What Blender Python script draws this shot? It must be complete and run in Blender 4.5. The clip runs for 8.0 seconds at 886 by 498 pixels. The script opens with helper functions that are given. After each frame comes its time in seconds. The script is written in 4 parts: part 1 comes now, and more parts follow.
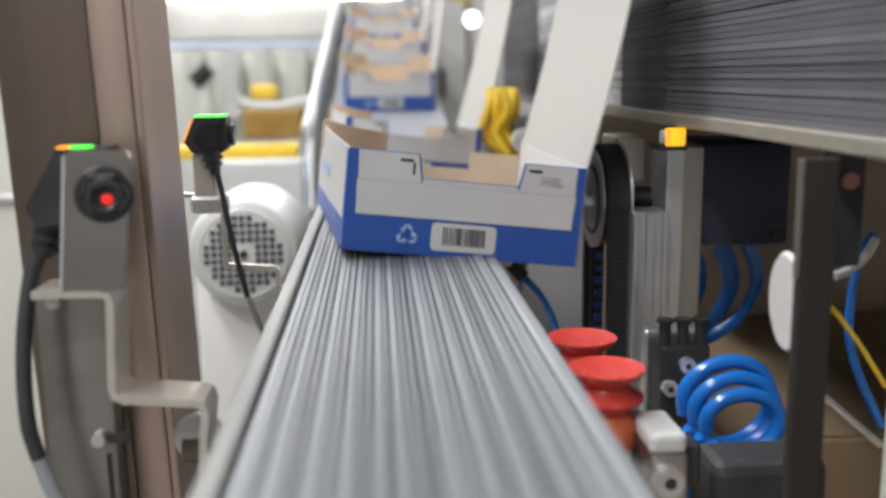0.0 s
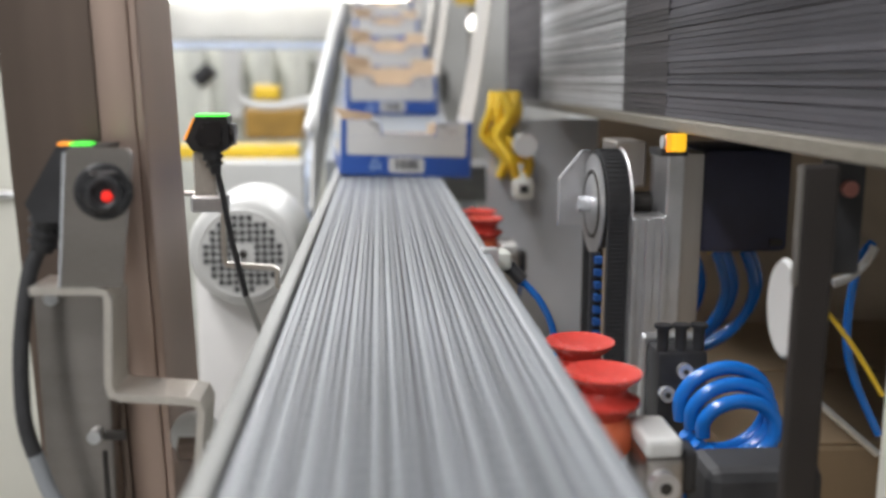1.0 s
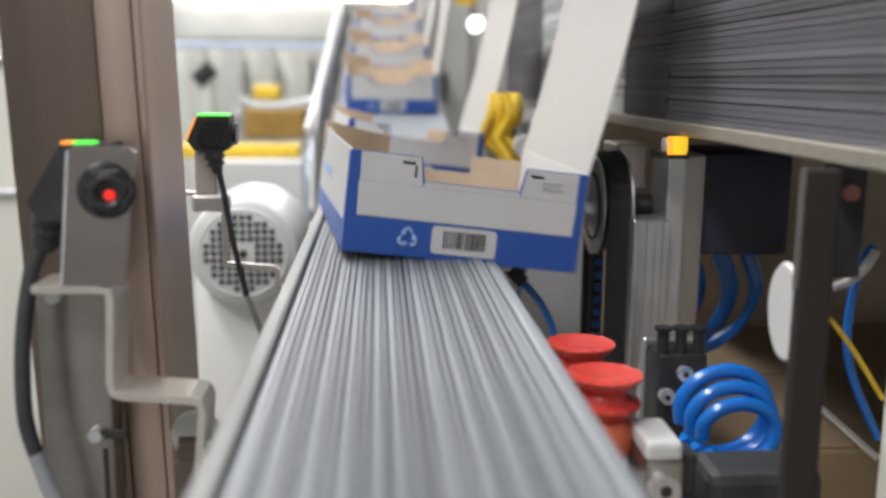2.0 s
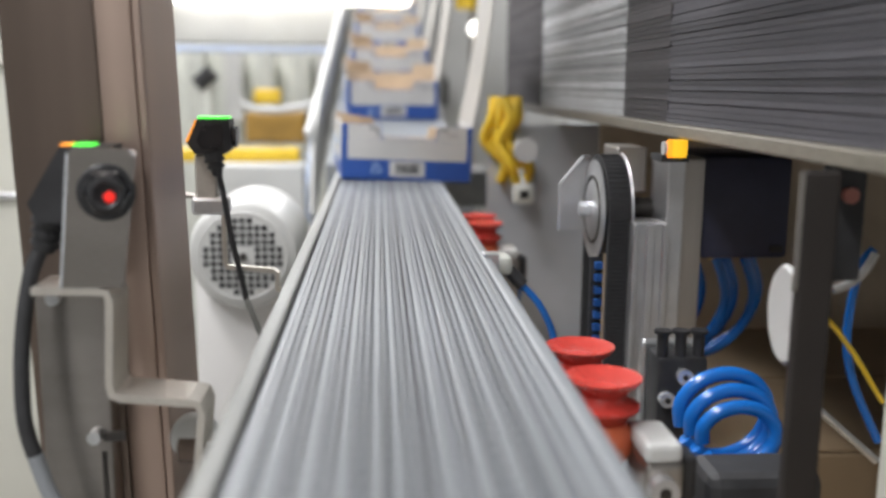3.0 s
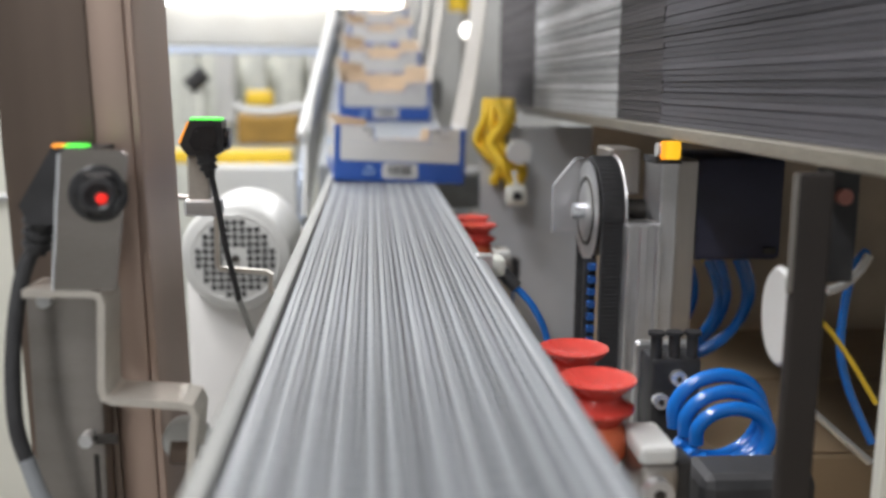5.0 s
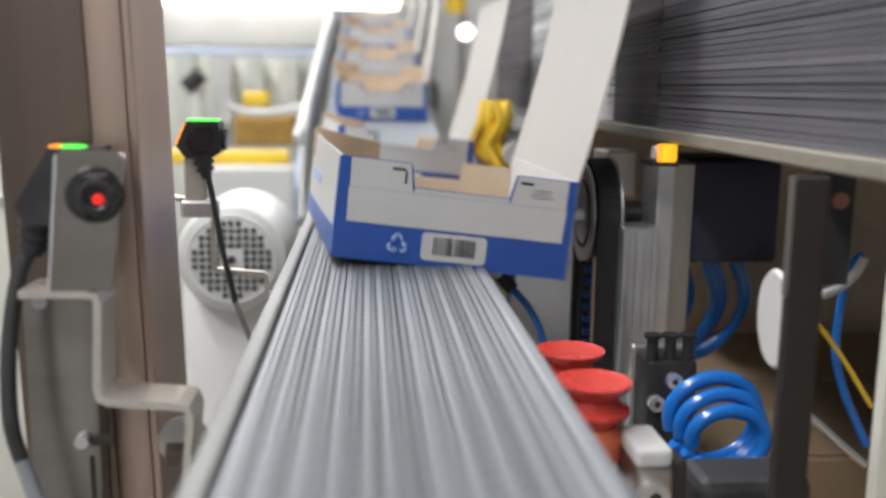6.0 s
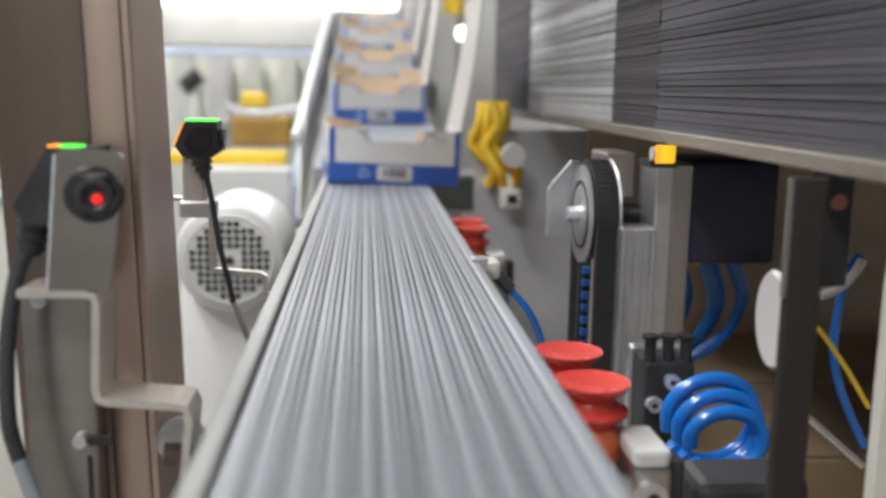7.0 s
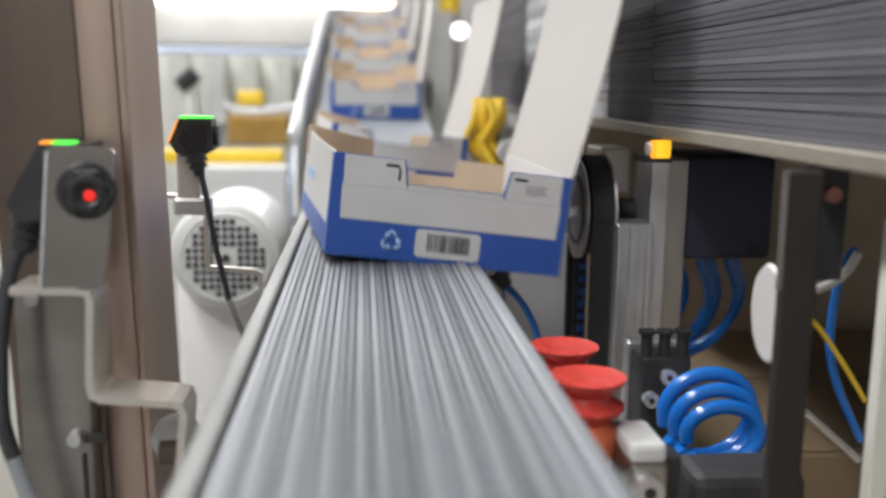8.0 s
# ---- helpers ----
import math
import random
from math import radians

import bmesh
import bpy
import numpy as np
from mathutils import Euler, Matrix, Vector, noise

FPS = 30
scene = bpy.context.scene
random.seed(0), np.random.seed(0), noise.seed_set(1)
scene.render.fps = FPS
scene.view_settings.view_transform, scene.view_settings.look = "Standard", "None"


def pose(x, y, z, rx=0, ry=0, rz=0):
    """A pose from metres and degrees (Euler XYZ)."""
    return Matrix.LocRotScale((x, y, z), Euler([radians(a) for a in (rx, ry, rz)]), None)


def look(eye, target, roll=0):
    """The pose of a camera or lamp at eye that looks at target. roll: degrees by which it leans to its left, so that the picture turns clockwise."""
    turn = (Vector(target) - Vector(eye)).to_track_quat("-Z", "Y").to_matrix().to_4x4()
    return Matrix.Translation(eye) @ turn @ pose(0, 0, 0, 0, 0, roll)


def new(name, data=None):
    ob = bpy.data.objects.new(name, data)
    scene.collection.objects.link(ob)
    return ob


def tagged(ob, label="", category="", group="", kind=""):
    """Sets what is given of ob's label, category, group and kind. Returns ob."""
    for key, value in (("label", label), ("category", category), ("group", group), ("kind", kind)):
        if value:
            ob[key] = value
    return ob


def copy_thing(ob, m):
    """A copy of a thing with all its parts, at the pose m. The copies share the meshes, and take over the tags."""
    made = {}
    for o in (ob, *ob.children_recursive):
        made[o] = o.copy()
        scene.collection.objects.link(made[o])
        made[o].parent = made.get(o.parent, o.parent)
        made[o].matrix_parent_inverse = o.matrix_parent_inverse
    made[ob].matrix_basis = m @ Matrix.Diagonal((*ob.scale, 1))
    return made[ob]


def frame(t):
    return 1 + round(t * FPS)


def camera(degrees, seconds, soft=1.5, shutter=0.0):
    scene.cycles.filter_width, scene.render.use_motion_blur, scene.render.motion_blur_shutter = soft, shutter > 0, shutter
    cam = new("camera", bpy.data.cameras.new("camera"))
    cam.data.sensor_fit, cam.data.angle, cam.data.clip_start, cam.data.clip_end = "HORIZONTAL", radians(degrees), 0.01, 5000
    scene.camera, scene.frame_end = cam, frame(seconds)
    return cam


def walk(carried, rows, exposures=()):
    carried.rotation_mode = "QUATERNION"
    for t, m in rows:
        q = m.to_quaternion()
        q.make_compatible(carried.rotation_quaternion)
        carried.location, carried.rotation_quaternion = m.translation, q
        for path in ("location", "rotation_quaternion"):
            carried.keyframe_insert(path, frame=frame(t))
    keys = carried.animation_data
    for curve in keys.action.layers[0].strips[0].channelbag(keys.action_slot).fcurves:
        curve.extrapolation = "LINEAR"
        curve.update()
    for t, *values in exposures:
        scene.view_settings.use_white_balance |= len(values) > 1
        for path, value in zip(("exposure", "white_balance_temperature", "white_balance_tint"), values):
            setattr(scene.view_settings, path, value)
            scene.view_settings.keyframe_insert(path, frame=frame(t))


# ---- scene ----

# ---------------------------------------------------------------- camera
cam = camera(50.85, 8.0, soft=2.8, shutter=0.5)
cam.data.dof.use_dof = True
cam.data.dof.focus_distance = 0.75
cam.data.dof.aperture_fstop = 3.8


def aim(x, y, z, yaw, down, roll):
    a, b = radians(yaw), radians(down)
    way = Vector((math.sin(a) * math.cos(b), math.cos(a) * math.cos(b), -math.sin(b)))
    return look((x, y, z), Vector((x, y, z)) + way, roll)


CAMERA_ROWS = [
    (0.0, -0.0007, 0.0004, 1.0506, 3.933, 10.517, -0.839),
    (0.5, 0.0001, 0.0006, 1.0495, 3.958, 10.341, -0.408),
    (1.0, 0.0000, 0.0000, 1.0500, 3.930, 10.330, 0.000),
    (1.5, -0.0023, -0.0004, 1.0506, 4.059, 10.330, 0.339),
    (3.0, -0.0017, -0.0008, 1.0490, 4.003, 10.007, 0.456),
    (3.5, -0.0018, -0.0012, 1.0488, 4.153, 9.908, 0.475),
    (4.0, -0.0025, 0.0003, 1.0487, 4.331, 9.922, 0.484),
    (4.5, -0.0026, 0.0010, 1.0485, 4.416, 9.918, 0.448),
    (6.0, -0.0027, 0.0004, 1.0489, 4.700, 9.785, 0.722),
    (6.5, -0.0036, 0.0011, 1.0484, 4.827, 9.735, 0.786),
    (7.0, -0.0037, 0.0002, 1.0485, 4.875, 9.713, 0.878),
    (7.5, -0.0033, 0.0016, 1.0477, 4.944, 9.730, 0.779),
    (8.0, -0.0018, 0.0014, 1.0464, 5.022, 9.815, 0.611),
]
walk(cam, [(r[0], aim(*r[1:])) for r in CAMERA_ROWS])

# ---------------------------------------------------------------- world and lamps
EXPOSURE = 0.0
scene.view_settings.exposure = EXPOSURE
world = bpy.data.worlds.new("world")
scene.world = world
world.use_nodes = True
world.node_tree.nodes["Background"].inputs[0].default_value = (0.9, 0.95, 1.0, 1)
world.node_tree.nodes["Background"].inputs[1].default_value = 0.05


def ceiling_lamp(x, y, z, length, width, watts, spread=180):
    lamp = bpy.data.lights.new("ceiling_lamp_light", "AREA")
    lamp.shape, lamp.size, lamp.size_y = "RECTANGLE", width, length
    lamp.energy, lamp.color = watts, (0.973, 0.973, 0.993)
    lamp.spread = radians(spread)
    ob = new("ceiling_lamp_light", lamp)
    ob.location = (x, y, z)
    return ob


# All out of view; y 3.7 is added to brighten the incline cartons.
LAMPS = [(-0.85, 1.75, 2.9, 60), (-0.85, 0.0, 2.9, 37), (-1.2, 3.7, 2.9, 46), (1.2, 0.9, 2.9, 4), (1.2, 2.5, 2.9, 12), (-1.0, 5.8, 2.9, 70), (1.2, 5.8, 2.9, 80), (-1.0, -1.4, 2.9, 54), (1.2, -1.4, 2.9, 8)]
for lx, ly, lz, lw in LAMPS:
    ceiling_lamp(lx, ly, lz, 1.2, 0.22, lw)


# ---------------------------------------------------------------- materials
def mat(name, color, rough=0.5, metal=0.0, vary=0.12, scale=40.0, bump=0.1, stretch=(1, 1, 1), fine=400.0, dist=0.0005, spec=0.5, coat=0.0, island=0.0):
    m = bpy.data.materials.new(name)
    m.use_nodes = True
    nt = m.node_tree
    n, link = nt.nodes, nt.links.new
    b = n["Principled BSDF"]
    co = n.new("ShaderNodeTexCoord")
    mp = n.new("ShaderNodeMapping")
    mp.inputs["Scale"].default_value = stretch
    link(co.outputs["Object"], mp.inputs[0])
    n1 = n.new("ShaderNodeTexNoise")
    n1.inputs["Scale"].default_value, n1.inputs["Detail"].default_value = scale, 6
    n2 = n.new("ShaderNodeTexNoise")
    n2.inputs["Scale"].default_value, n2.inputs["Detail"].default_value = fine, 3
    link(mp.outputs[0], n1.inputs["Vector"]), link(mp.outputs[0], n2.inputs["Vector"])
    add = n.new("ShaderNodeMath")
    add.operation = "MULTIPLY_ADD"
    add.inputs[1].default_value = 0.35
    link(n2.outputs["Fac"], add.inputs[0]), link(n1.outputs["Fac"], add.inputs[2])
    ramp = n.new("ShaderNodeValToRGB")
    c = Vector(color)
    ramp.color_ramp.elements[0].position, ramp.color_ramp.elements[1].position = 0.42, 0.92
    ramp.color_ramp.elements[0].color = (*[max(v * (1 - vary), 0) for v in c], 1)
    ramp.color_ramp.elements[1].color = (*[min(v * (1 + vary), 1) for v in c], 1)
    link(add.outputs[0], ramp.inputs[0])
    out = ramp.outputs[0]
    if island:
        info, hsv, mul = n.new("ShaderNodeObjectInfo"), n.new("ShaderNodeHueSaturation"), n.new("ShaderNodeMapRange")
        mul.inputs["To Min"].default_value, mul.inputs["To Max"].default_value = 1 - island, 1 + island
        link(info.outputs["Random"], mul.inputs["Value"]), link(mul.outputs[0], hsv.inputs["Value"])
        link(out, hsv.inputs["Color"])
        out = hsv.outputs[0]
    link(out, b.inputs["Base Color"])
    rr = n.new("ShaderNodeMapRange")
    rr.inputs["To Min"].default_value, rr.inputs["To Max"].default_value = max(rough - 0.12, 0.02), min(rough + 0.12, 1)
    link(n1.outputs["Fac"], rr.inputs["Value"]), link(rr.outputs[0], b.inputs["Roughness"])
    b.inputs["Metallic"].default_value = metal
    b.inputs["Specular IOR Level"].default_value = spec
    b.inputs["Coat Weight"].default_value = coat
    if bump:
        bp = n.new("ShaderNodeBump")
        bp.inputs["Strength"].default_value, bp.inputs["Distance"].default_value = bump, dist
        link(add.outputs[0], bp.inputs["Height"]), link(bp.outputs[0], b.inputs["Normal"])
    return m


def glow(name, color, strength):
    m = bpy.data.materials.new(name)
    m.use_nodes = True
    b = m.node_tree.nodes["Principled BSDF"]
    b.inputs["Base Color"].default_value = (*[v * 0.5 for v in color], 1)
    b.inputs["Emission Color"].default_value = (*color, 1)
    b.inputs["Emission Strength"].default_value = strength
    return m


STEEL = mat("brushed_steel", (0.43, 0.40, 0.37), 0.38, 1.0, 0.15, 14, 0.12, (6, 6, 0.6), 500)
BLACK_GLOSS = mat("glossy_black_nut", (0.020, 0.020, 0.022), 0.25, 0.0, 0.2, 80, 0.05)
# Upright streaks and the lighter warm copy put the steel's reflections into colour.
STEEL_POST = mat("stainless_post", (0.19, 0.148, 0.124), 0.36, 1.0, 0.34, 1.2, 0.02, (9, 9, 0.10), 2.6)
STEEL_SHEEN = mat("warm_sheen_stainless", (0.45, 0.345, 0.29), 0.40, 1.0, 0.25, 1.2, 0.02, (9, 9, 0.25), 2.6)
PLATE = mat("dull_sensor_plate", (0.30, 0.275, 0.255), 0.34, 1.0, 0.16, 10, 0.06, (1, 1, 4), 300)
STEEL_DARK = mat("dull_dark_steel", (0.046, 0.041, 0.037), 0.5, 0.4, 0.25, 20, 0.15)
BRIGHT = mat("bright_milled_metal", (0.60, 0.60, 0.61), 0.34, 0.8, 0.10, 40, 0.08)
BRACKET = mat("pale_bent_steel", (0.60, 0.565, 0.51), 0.42, 0.75, 0.14, 25, 0.1)
SCREW = mat("polished_screw", (0.82, 0.84, 0.88), 0.22, 0.75, 0.08, 90, 0.05)
DARK_POST = mat("dark_painted_post", (0.018, 0.014, 0.012), 0.7, 0.0, 0.25, 20, 0.1)
BLUE_DARK = mat("dark_blue_teeth", (0.012, 0.075, 0.27), 0.45, 0.0, 0.2, 60, 0.1)
PINK_LAMP = mat("dull_red_lamp", (0.42, 0.17, 0.14), 0.4, 0.0, 0.1, 60, 0.05)
FAINT_PRINT = mat("faint_grey_print", (0.40, 0.385, 0.39), 0.5, 0.0, 0.1, 60, 0)
ZINC = mat("zinc_plated", (0.72, 0.73, 0.74), 0.42, 1.0, 0.15, 60, 0.1)
ALU = mat("anodised_aluminium", (0.68, 0.69, 0.69), 0.24, 0.9, 0.08, 30, 0.05, (1, 1, 0.1))
RAIL = mat("worn_rail_plastic", (0.265, 0.268, 0.255), 0.5, 0.0, 0.16, 60, 0.2, (1, 0.15, 1))
STRAND = mat("grey_belt_strand", (0.168, 0.177, 0.193), 0.42, 0.0, 0.16, 40, 0.12, (3, 0.08, 1), 500, island=0.22)
STRAND_LIGHT = mat("light_belt_strand", (0.256, 0.271, 0.286), 0.4, 0.0, 0.12, 55, 0.15, (3, 0.06, 1), 700)
GROOVE = mat("dark_belt_groove", (0.060, 0.060, 0.070), 0.6, 0.0, 0.2, 60, 0.1, (1, 0.1, 1))
LINK = mat("belt_link", (0.165, 0.178, 0.192), 0.45, 0.0, 0.15, 80, 0.1)
BLACK = mat("black_plastic", (0.025, 0.025, 0.027), 0.42, 0.0, 0.3, 80, 0.15)
RUBBER = mat("black_rubber", (0.028, 0.028, 0.030), 0.6, 0.0, 0.3, 90, 0.2)
NAVY = mat("navy_motor_paint", (0.024, 0.026, 0.052), 0.45, 0.0, 0.25, 25, 0.15)
WHITE = mat("white_machine_paint", (0.55, 0.55, 0.535), 0.4, 0.0, 0.06, 9, 0.06)
STAND_WHITE = mat("warm_white_paint", (0.76, 0.745, 0.73), 0.45, 0.0, 0.06, 7, 0.05)
CREAM = mat("cream_panel", (0.62, 0.61, 0.54), 0.45, 0.0, 0.08, 5, 0.05)
CARD_BLUE = mat("printed_blue_card", (0.022, 0.085, 0.36), 0.42, 0.0, 0.08, 25, 0.08, fine=900)
CARD_WHITE = mat("coated_white_card", (0.565, 0.56, 0.55), 0.45, 0.0, 0.05, 18, 0.06, fine=900)
CARD_TAN = mat("tan_card_inside", (0.56, 0.45, 0.33), 0.75, 0.0, 0.1, 30, 0.15, fine=1200)
CARD_KRAFT = mat("brown_flap_card", (0.40, 0.295, 0.20), 0.75, 0.0, 0.1, 30, 0.15, fine=1200)
LID_CARD = mat("warm_white_lid_card", (0.45, 0.43, 0.40), 0.5, 0.0, 0.05, 14, 0.06, fine=900)
PALE_PRINT = mat("pale_print", (0.34, 0.48, 0.72), 0.5, 0.0, 0.05, 60, 0)
LABEL_INK = mat("black_ink", (0.03, 0.03, 0.035), 0.5, 0.0, 0.1, 60, 0)
RED = mat("red_silicone", (0.52, 0.048, 0.036), 0.26, 0.0, 0.2, 45, 0.15, spec=0.7)
ORANGE = mat("orange_silicone", (0.58, 0.125, 0.05), 0.4, 0.0, 0.2, 60, 0.1)
BLUE_HOSE = mat("blue_air_hose", (0.010, 0.135, 0.49), 0.2, 0.0, 0.12, 30, 0.03, spec=0.6)
YELLOW = mat("yellow_plastic", (0.75, 0.50, 0.03), 0.45, 0.0, 0.12, 30, 0.05)
AMBER = mat("amber_board", (0.38, 0.22, 0.045), 0.6, 0.0, 0.25, 15, 0.1)
GREY_PLATE = mat("grey_sheet_metal", (0.52, 0.54, 0.57), 0.42, 0.2, 0.12, 10, 0.08)
# One lit and three shaded copies of the grey board, shade in the colour.
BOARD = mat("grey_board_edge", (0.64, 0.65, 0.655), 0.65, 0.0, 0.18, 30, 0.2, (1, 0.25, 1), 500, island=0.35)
BOARD_SHADE = mat("shaded_board_edge", (0.10, 0.092, 0.096), 0.75, 0.0, 0.25, 30, 0.2, (1, 0.25, 1), 500, island=0.3)
BOARD_SHADE_NEAR = mat("shaded_blue_grey_board_edge", (0.090, 0.087, 0.098), 0.7, 0.0, 0.2, 30, 0.2, (1, 0.25, 1), 500, island=0.35)
BOARD_SHADE_MID = mat("shaded_mid_board_edge", (0.084, 0.076, 0.080), 0.7, 0.0, 0.2, 30, 0.2, (1, 0.25, 1), 500, island=0.35)


def flutes(m, period=0.0045, dark=0.62):
    """Corrugated flutes showing along the cut edges."""
    n, link = m.node_tree.nodes, m.node_tree.links.new
    b = n["Principled BSDF"]
    src = b.inputs["Base Color"].links[0].from_socket
    co, wave, mix, rng = n.new("ShaderNodeTexCoord"), n.new("ShaderNodeTexWave"), n.new("ShaderNodeMix"), n.new("ShaderNodeMapRange")
    wave.wave_type, wave.bands_direction = "BANDS", "Y"
    wave.inputs["Scale"].default_value, wave.inputs["Distortion"].default_value = 0.314 / period, 1.2
    mix.data_type, mix.blend_type = "RGBA", "MULTIPLY"
    mix.inputs["Factor"].default_value = 1.0
    rng.inputs["To Min"].default_value, rng.inputs["To Max"].default_value = dark, 1.08
    link(co.outputs["Object"], wave.inputs["Vector"]), link(wave.outputs["Fac"], rng.inputs["Value"])
    link(src, mix.inputs["A"]), link(rng.outputs[0], mix.inputs["B"]), link(mix.outputs["Result"], b.inputs["Base Color"])


flutes(BOARD, 0.0075, 0.40)
flutes(BOARD_SHADE_MID, 0.0075, 0.55)
flutes(BOARD_SHADE)
TRAY = mat("worn_tray_metal", (0.28, 0.255, 0.21), 0.45, 0.3, 0.3, 20, 0.15, (1, 0.2, 1))
BROWN = mat("brown_machine_bed", (0.40, 0.315, 0.225), 0.55, 0.0, 0.35, 6, 0.1)
KRAFT = mat("brown_kraft_card", (0.22, 0.155, 0.09), 0.7, 0.0, 0.15, 12, 0.1, fine=700)
FLOOR = mat("factory_floor", (0.30, 0.29, 0.27), 0.4, 0.0, 0.2, 3, 0.1)
WALL = mat("hall_wall", (0.70, 0.71, 0.705), 0.6, 0.0, 0.06, 2, 0.05)
MACHINE_GREEN = mat("grey_green_machine", (0.60, 0.61, 0.56), 0.45, 0.1, 0.2, 6, 0.05)
FILM_BLUE = mat("pale_blue_film", (0.50, 0.58, 0.74), 0.35, 0.0, 0.15, 10, 0.1)
LAMP_YELLOW = glow("yellow_lamp", (1.0, 0.55, 0.02), 0.9)
LED_RED = glow("red_led", (1.0, 0.03, 0.02), 0.85)
LED_GREEN = glow("green_led", (0.10, 1.0, 0.08), 1.3)
LED_ORANGE = glow("orange_led", (1.0, 0.33, 0.02), 1.3)
TUBE = glow("lamp_tube", (1.0, 0.97, 0.92), 6.0)


# ---------------------------------------------------------------- mesh tools
def part(name, bm, material, parent=None, label="", smooth=False, m=None, kind=""):
    me = bpy.data.meshes.new(name)
    if smooth:
        for fc in bm.faces:
            fc.smooth = True
    bm.to_mesh(me)
    bm.free()
    for k in material if isinstance(material, (list, tuple)) else [material]:
        me.materials.append(k)
    if smooth:
        me.set_sharp_from_angle(angle=radians(40))
    ob = new(name, me)
    if parent is not None:
        ob.parent = parent
    if m is not None:
        ob.matrix_basis = m
    return tagged(ob, label, kind=kind)


def thing(name, label, category, m=None, group="", kind=""):
    ob = new(name)
    ob.empty_display_size = 0.02
    if m is not None:
        ob.matrix_basis = m
    return tagged(ob, label, category, group, kind)


def add_box(bm, x0, x1, y0, y1, z0, z1, bevel=0.0, mi=0, m=None):
    r = bmesh.ops.create_cube(bm, size=1.0)
    vs = r["verts"]
    for v in vs:
        v.co = Vector(((x0 + x1) / 2 + v.co.x * (x1 - x0), (y0 + y1) / 2 + v.co.y * (y1 - y0), (z0 + z1) / 2 + v.co.z * (z1 - z0)))
    faces = {fc for v in vs for fc in v.link_faces}
    for fc in faces:
        fc.material_index = mi
    if bevel:
        es = list({e for v in vs for e in v.link_edges})
        out = bmesh.ops.bevel(bm, geom=es, offset=bevel, segments=2, affect="EDGES", profile=0.5)
        vs = list({v for fc in out["faces"] for v in fc.verts})
        for fc in out["faces"]:
            fc.material_index = mi
    if m is not None:
        bmesh.ops.transform(bm, matrix=m, verts=[v for v in vs if v.is_valid])
    return bm


def box(x0, x1, y0, y1, z0, z1, bevel=0.0):
    return add_box(bmesh.new(), x0, x1, y0, y1, z0, z1, bevel)


def add_rod(bm, a, b, r, seg=16, r2=None, mi=0):
    a, b = Vector(a), Vector(b)
    q = (b - a).to_track_quat("Z", "Y").to_matrix().to_4x4()
    out = bmesh.ops.create_cone(bm, cap_ends=True, segments=seg, radius1=r, radius2=r if r2 is None else r2, depth=(b - a).length,
                                matrix=Matrix.Translation((a + b) / 2) @ q)
    for fc in {fc for v in out["verts"] for fc in v.link_faces}:
        fc.material_index = mi
    return bm


def rod(a, b, r, seg=16, r2=None):
    return add_rod(bmesh.new(), a, b, r, seg, r2)


def smooth_path(pts, n=8):
    pts = [Vector(p) for p in pts]
    out = []
    for i in range(len(pts) - 1):
        p0, p1, p2, p3 = pts[max(i - 1, 0)], pts[i], pts[i + 1], pts[min(i + 2, len(pts) - 1)]
        for k in range(n):
            t = k / n
            out.append(0.5 * (2 * p1 + (p2 - p0) * t + (2 * p0 - 5 * p1 + 4 * p2 - p3) * t * t + (3 * p1 - p0 - 3 * p2 + p3) * t ** 3))
    return out + [pts[-1]]


def add_tube(bm, pts, r, seg=10, n=8):
    ps = smooth_path(pts, n) if n > 1 else [Vector(p) for p in pts]
    rings, up = [], Vector((0.3, 0.2, 1)).normalized()
    for i, p in enumerate(ps):
        d = (ps[min(i + 1, len(ps) - 1)] - ps[max(i - 1, 0)]).normalized()
        side = d.cross(up)
        side = side.normalized() if side.length > 1e-4 else d.orthogonal().normalized()
        up = side.cross(d).normalized()
        rings.append([bm.verts.new(p + r * (math.cos(2 * math.pi * k / seg) * side + math.sin(2 * math.pi * k / seg) * up)) for k in range(seg)])
    for a, b in zip(rings, rings[1:]):
        for k in range(seg):
            bm.faces.new((a[k], a[(k + 1) % seg], b[(k + 1) % seg], b[k]))
    bm.faces.new(rings[0][::-1]), bm.faces.new(rings[-1])
    return bm


def tube(pts, r, seg=10, n=8):
    return add_tube(bmesh.new(), pts, r, seg, n)


def lathe(profile, seg=32):
    """Turned round z: pairs of radius and height."""
    bm = bmesh.new()
    rings = []
    for r, z in profile:
        if r < 1e-6:
            rings.append([bm.verts.new((0, 0, z))])
        else:
            rings.append([bm.verts.new((r * math.cos(2 * math.pi * k / seg), r * math.sin(2 * math.pi * k / seg), z)) for k in range(seg)])
    for a, b in zip(rings, rings[1:]):
        for k in range(seg):
            j = (k + 1) % seg
            if len(a) == 1 and len(b) == 1:
                continue
            if len(a) == 1:
                bm.faces.new((a[0], b[j], b[k]))
            elif len(b) == 1:
                bm.faces.new((a[k], a[j], b[0]))
            else:
                bm.faces.new((a[k], a[j], b[j], b[k]))
    bmesh.ops.recalc_face_normals(bm, faces=bm.faces)
    return bm


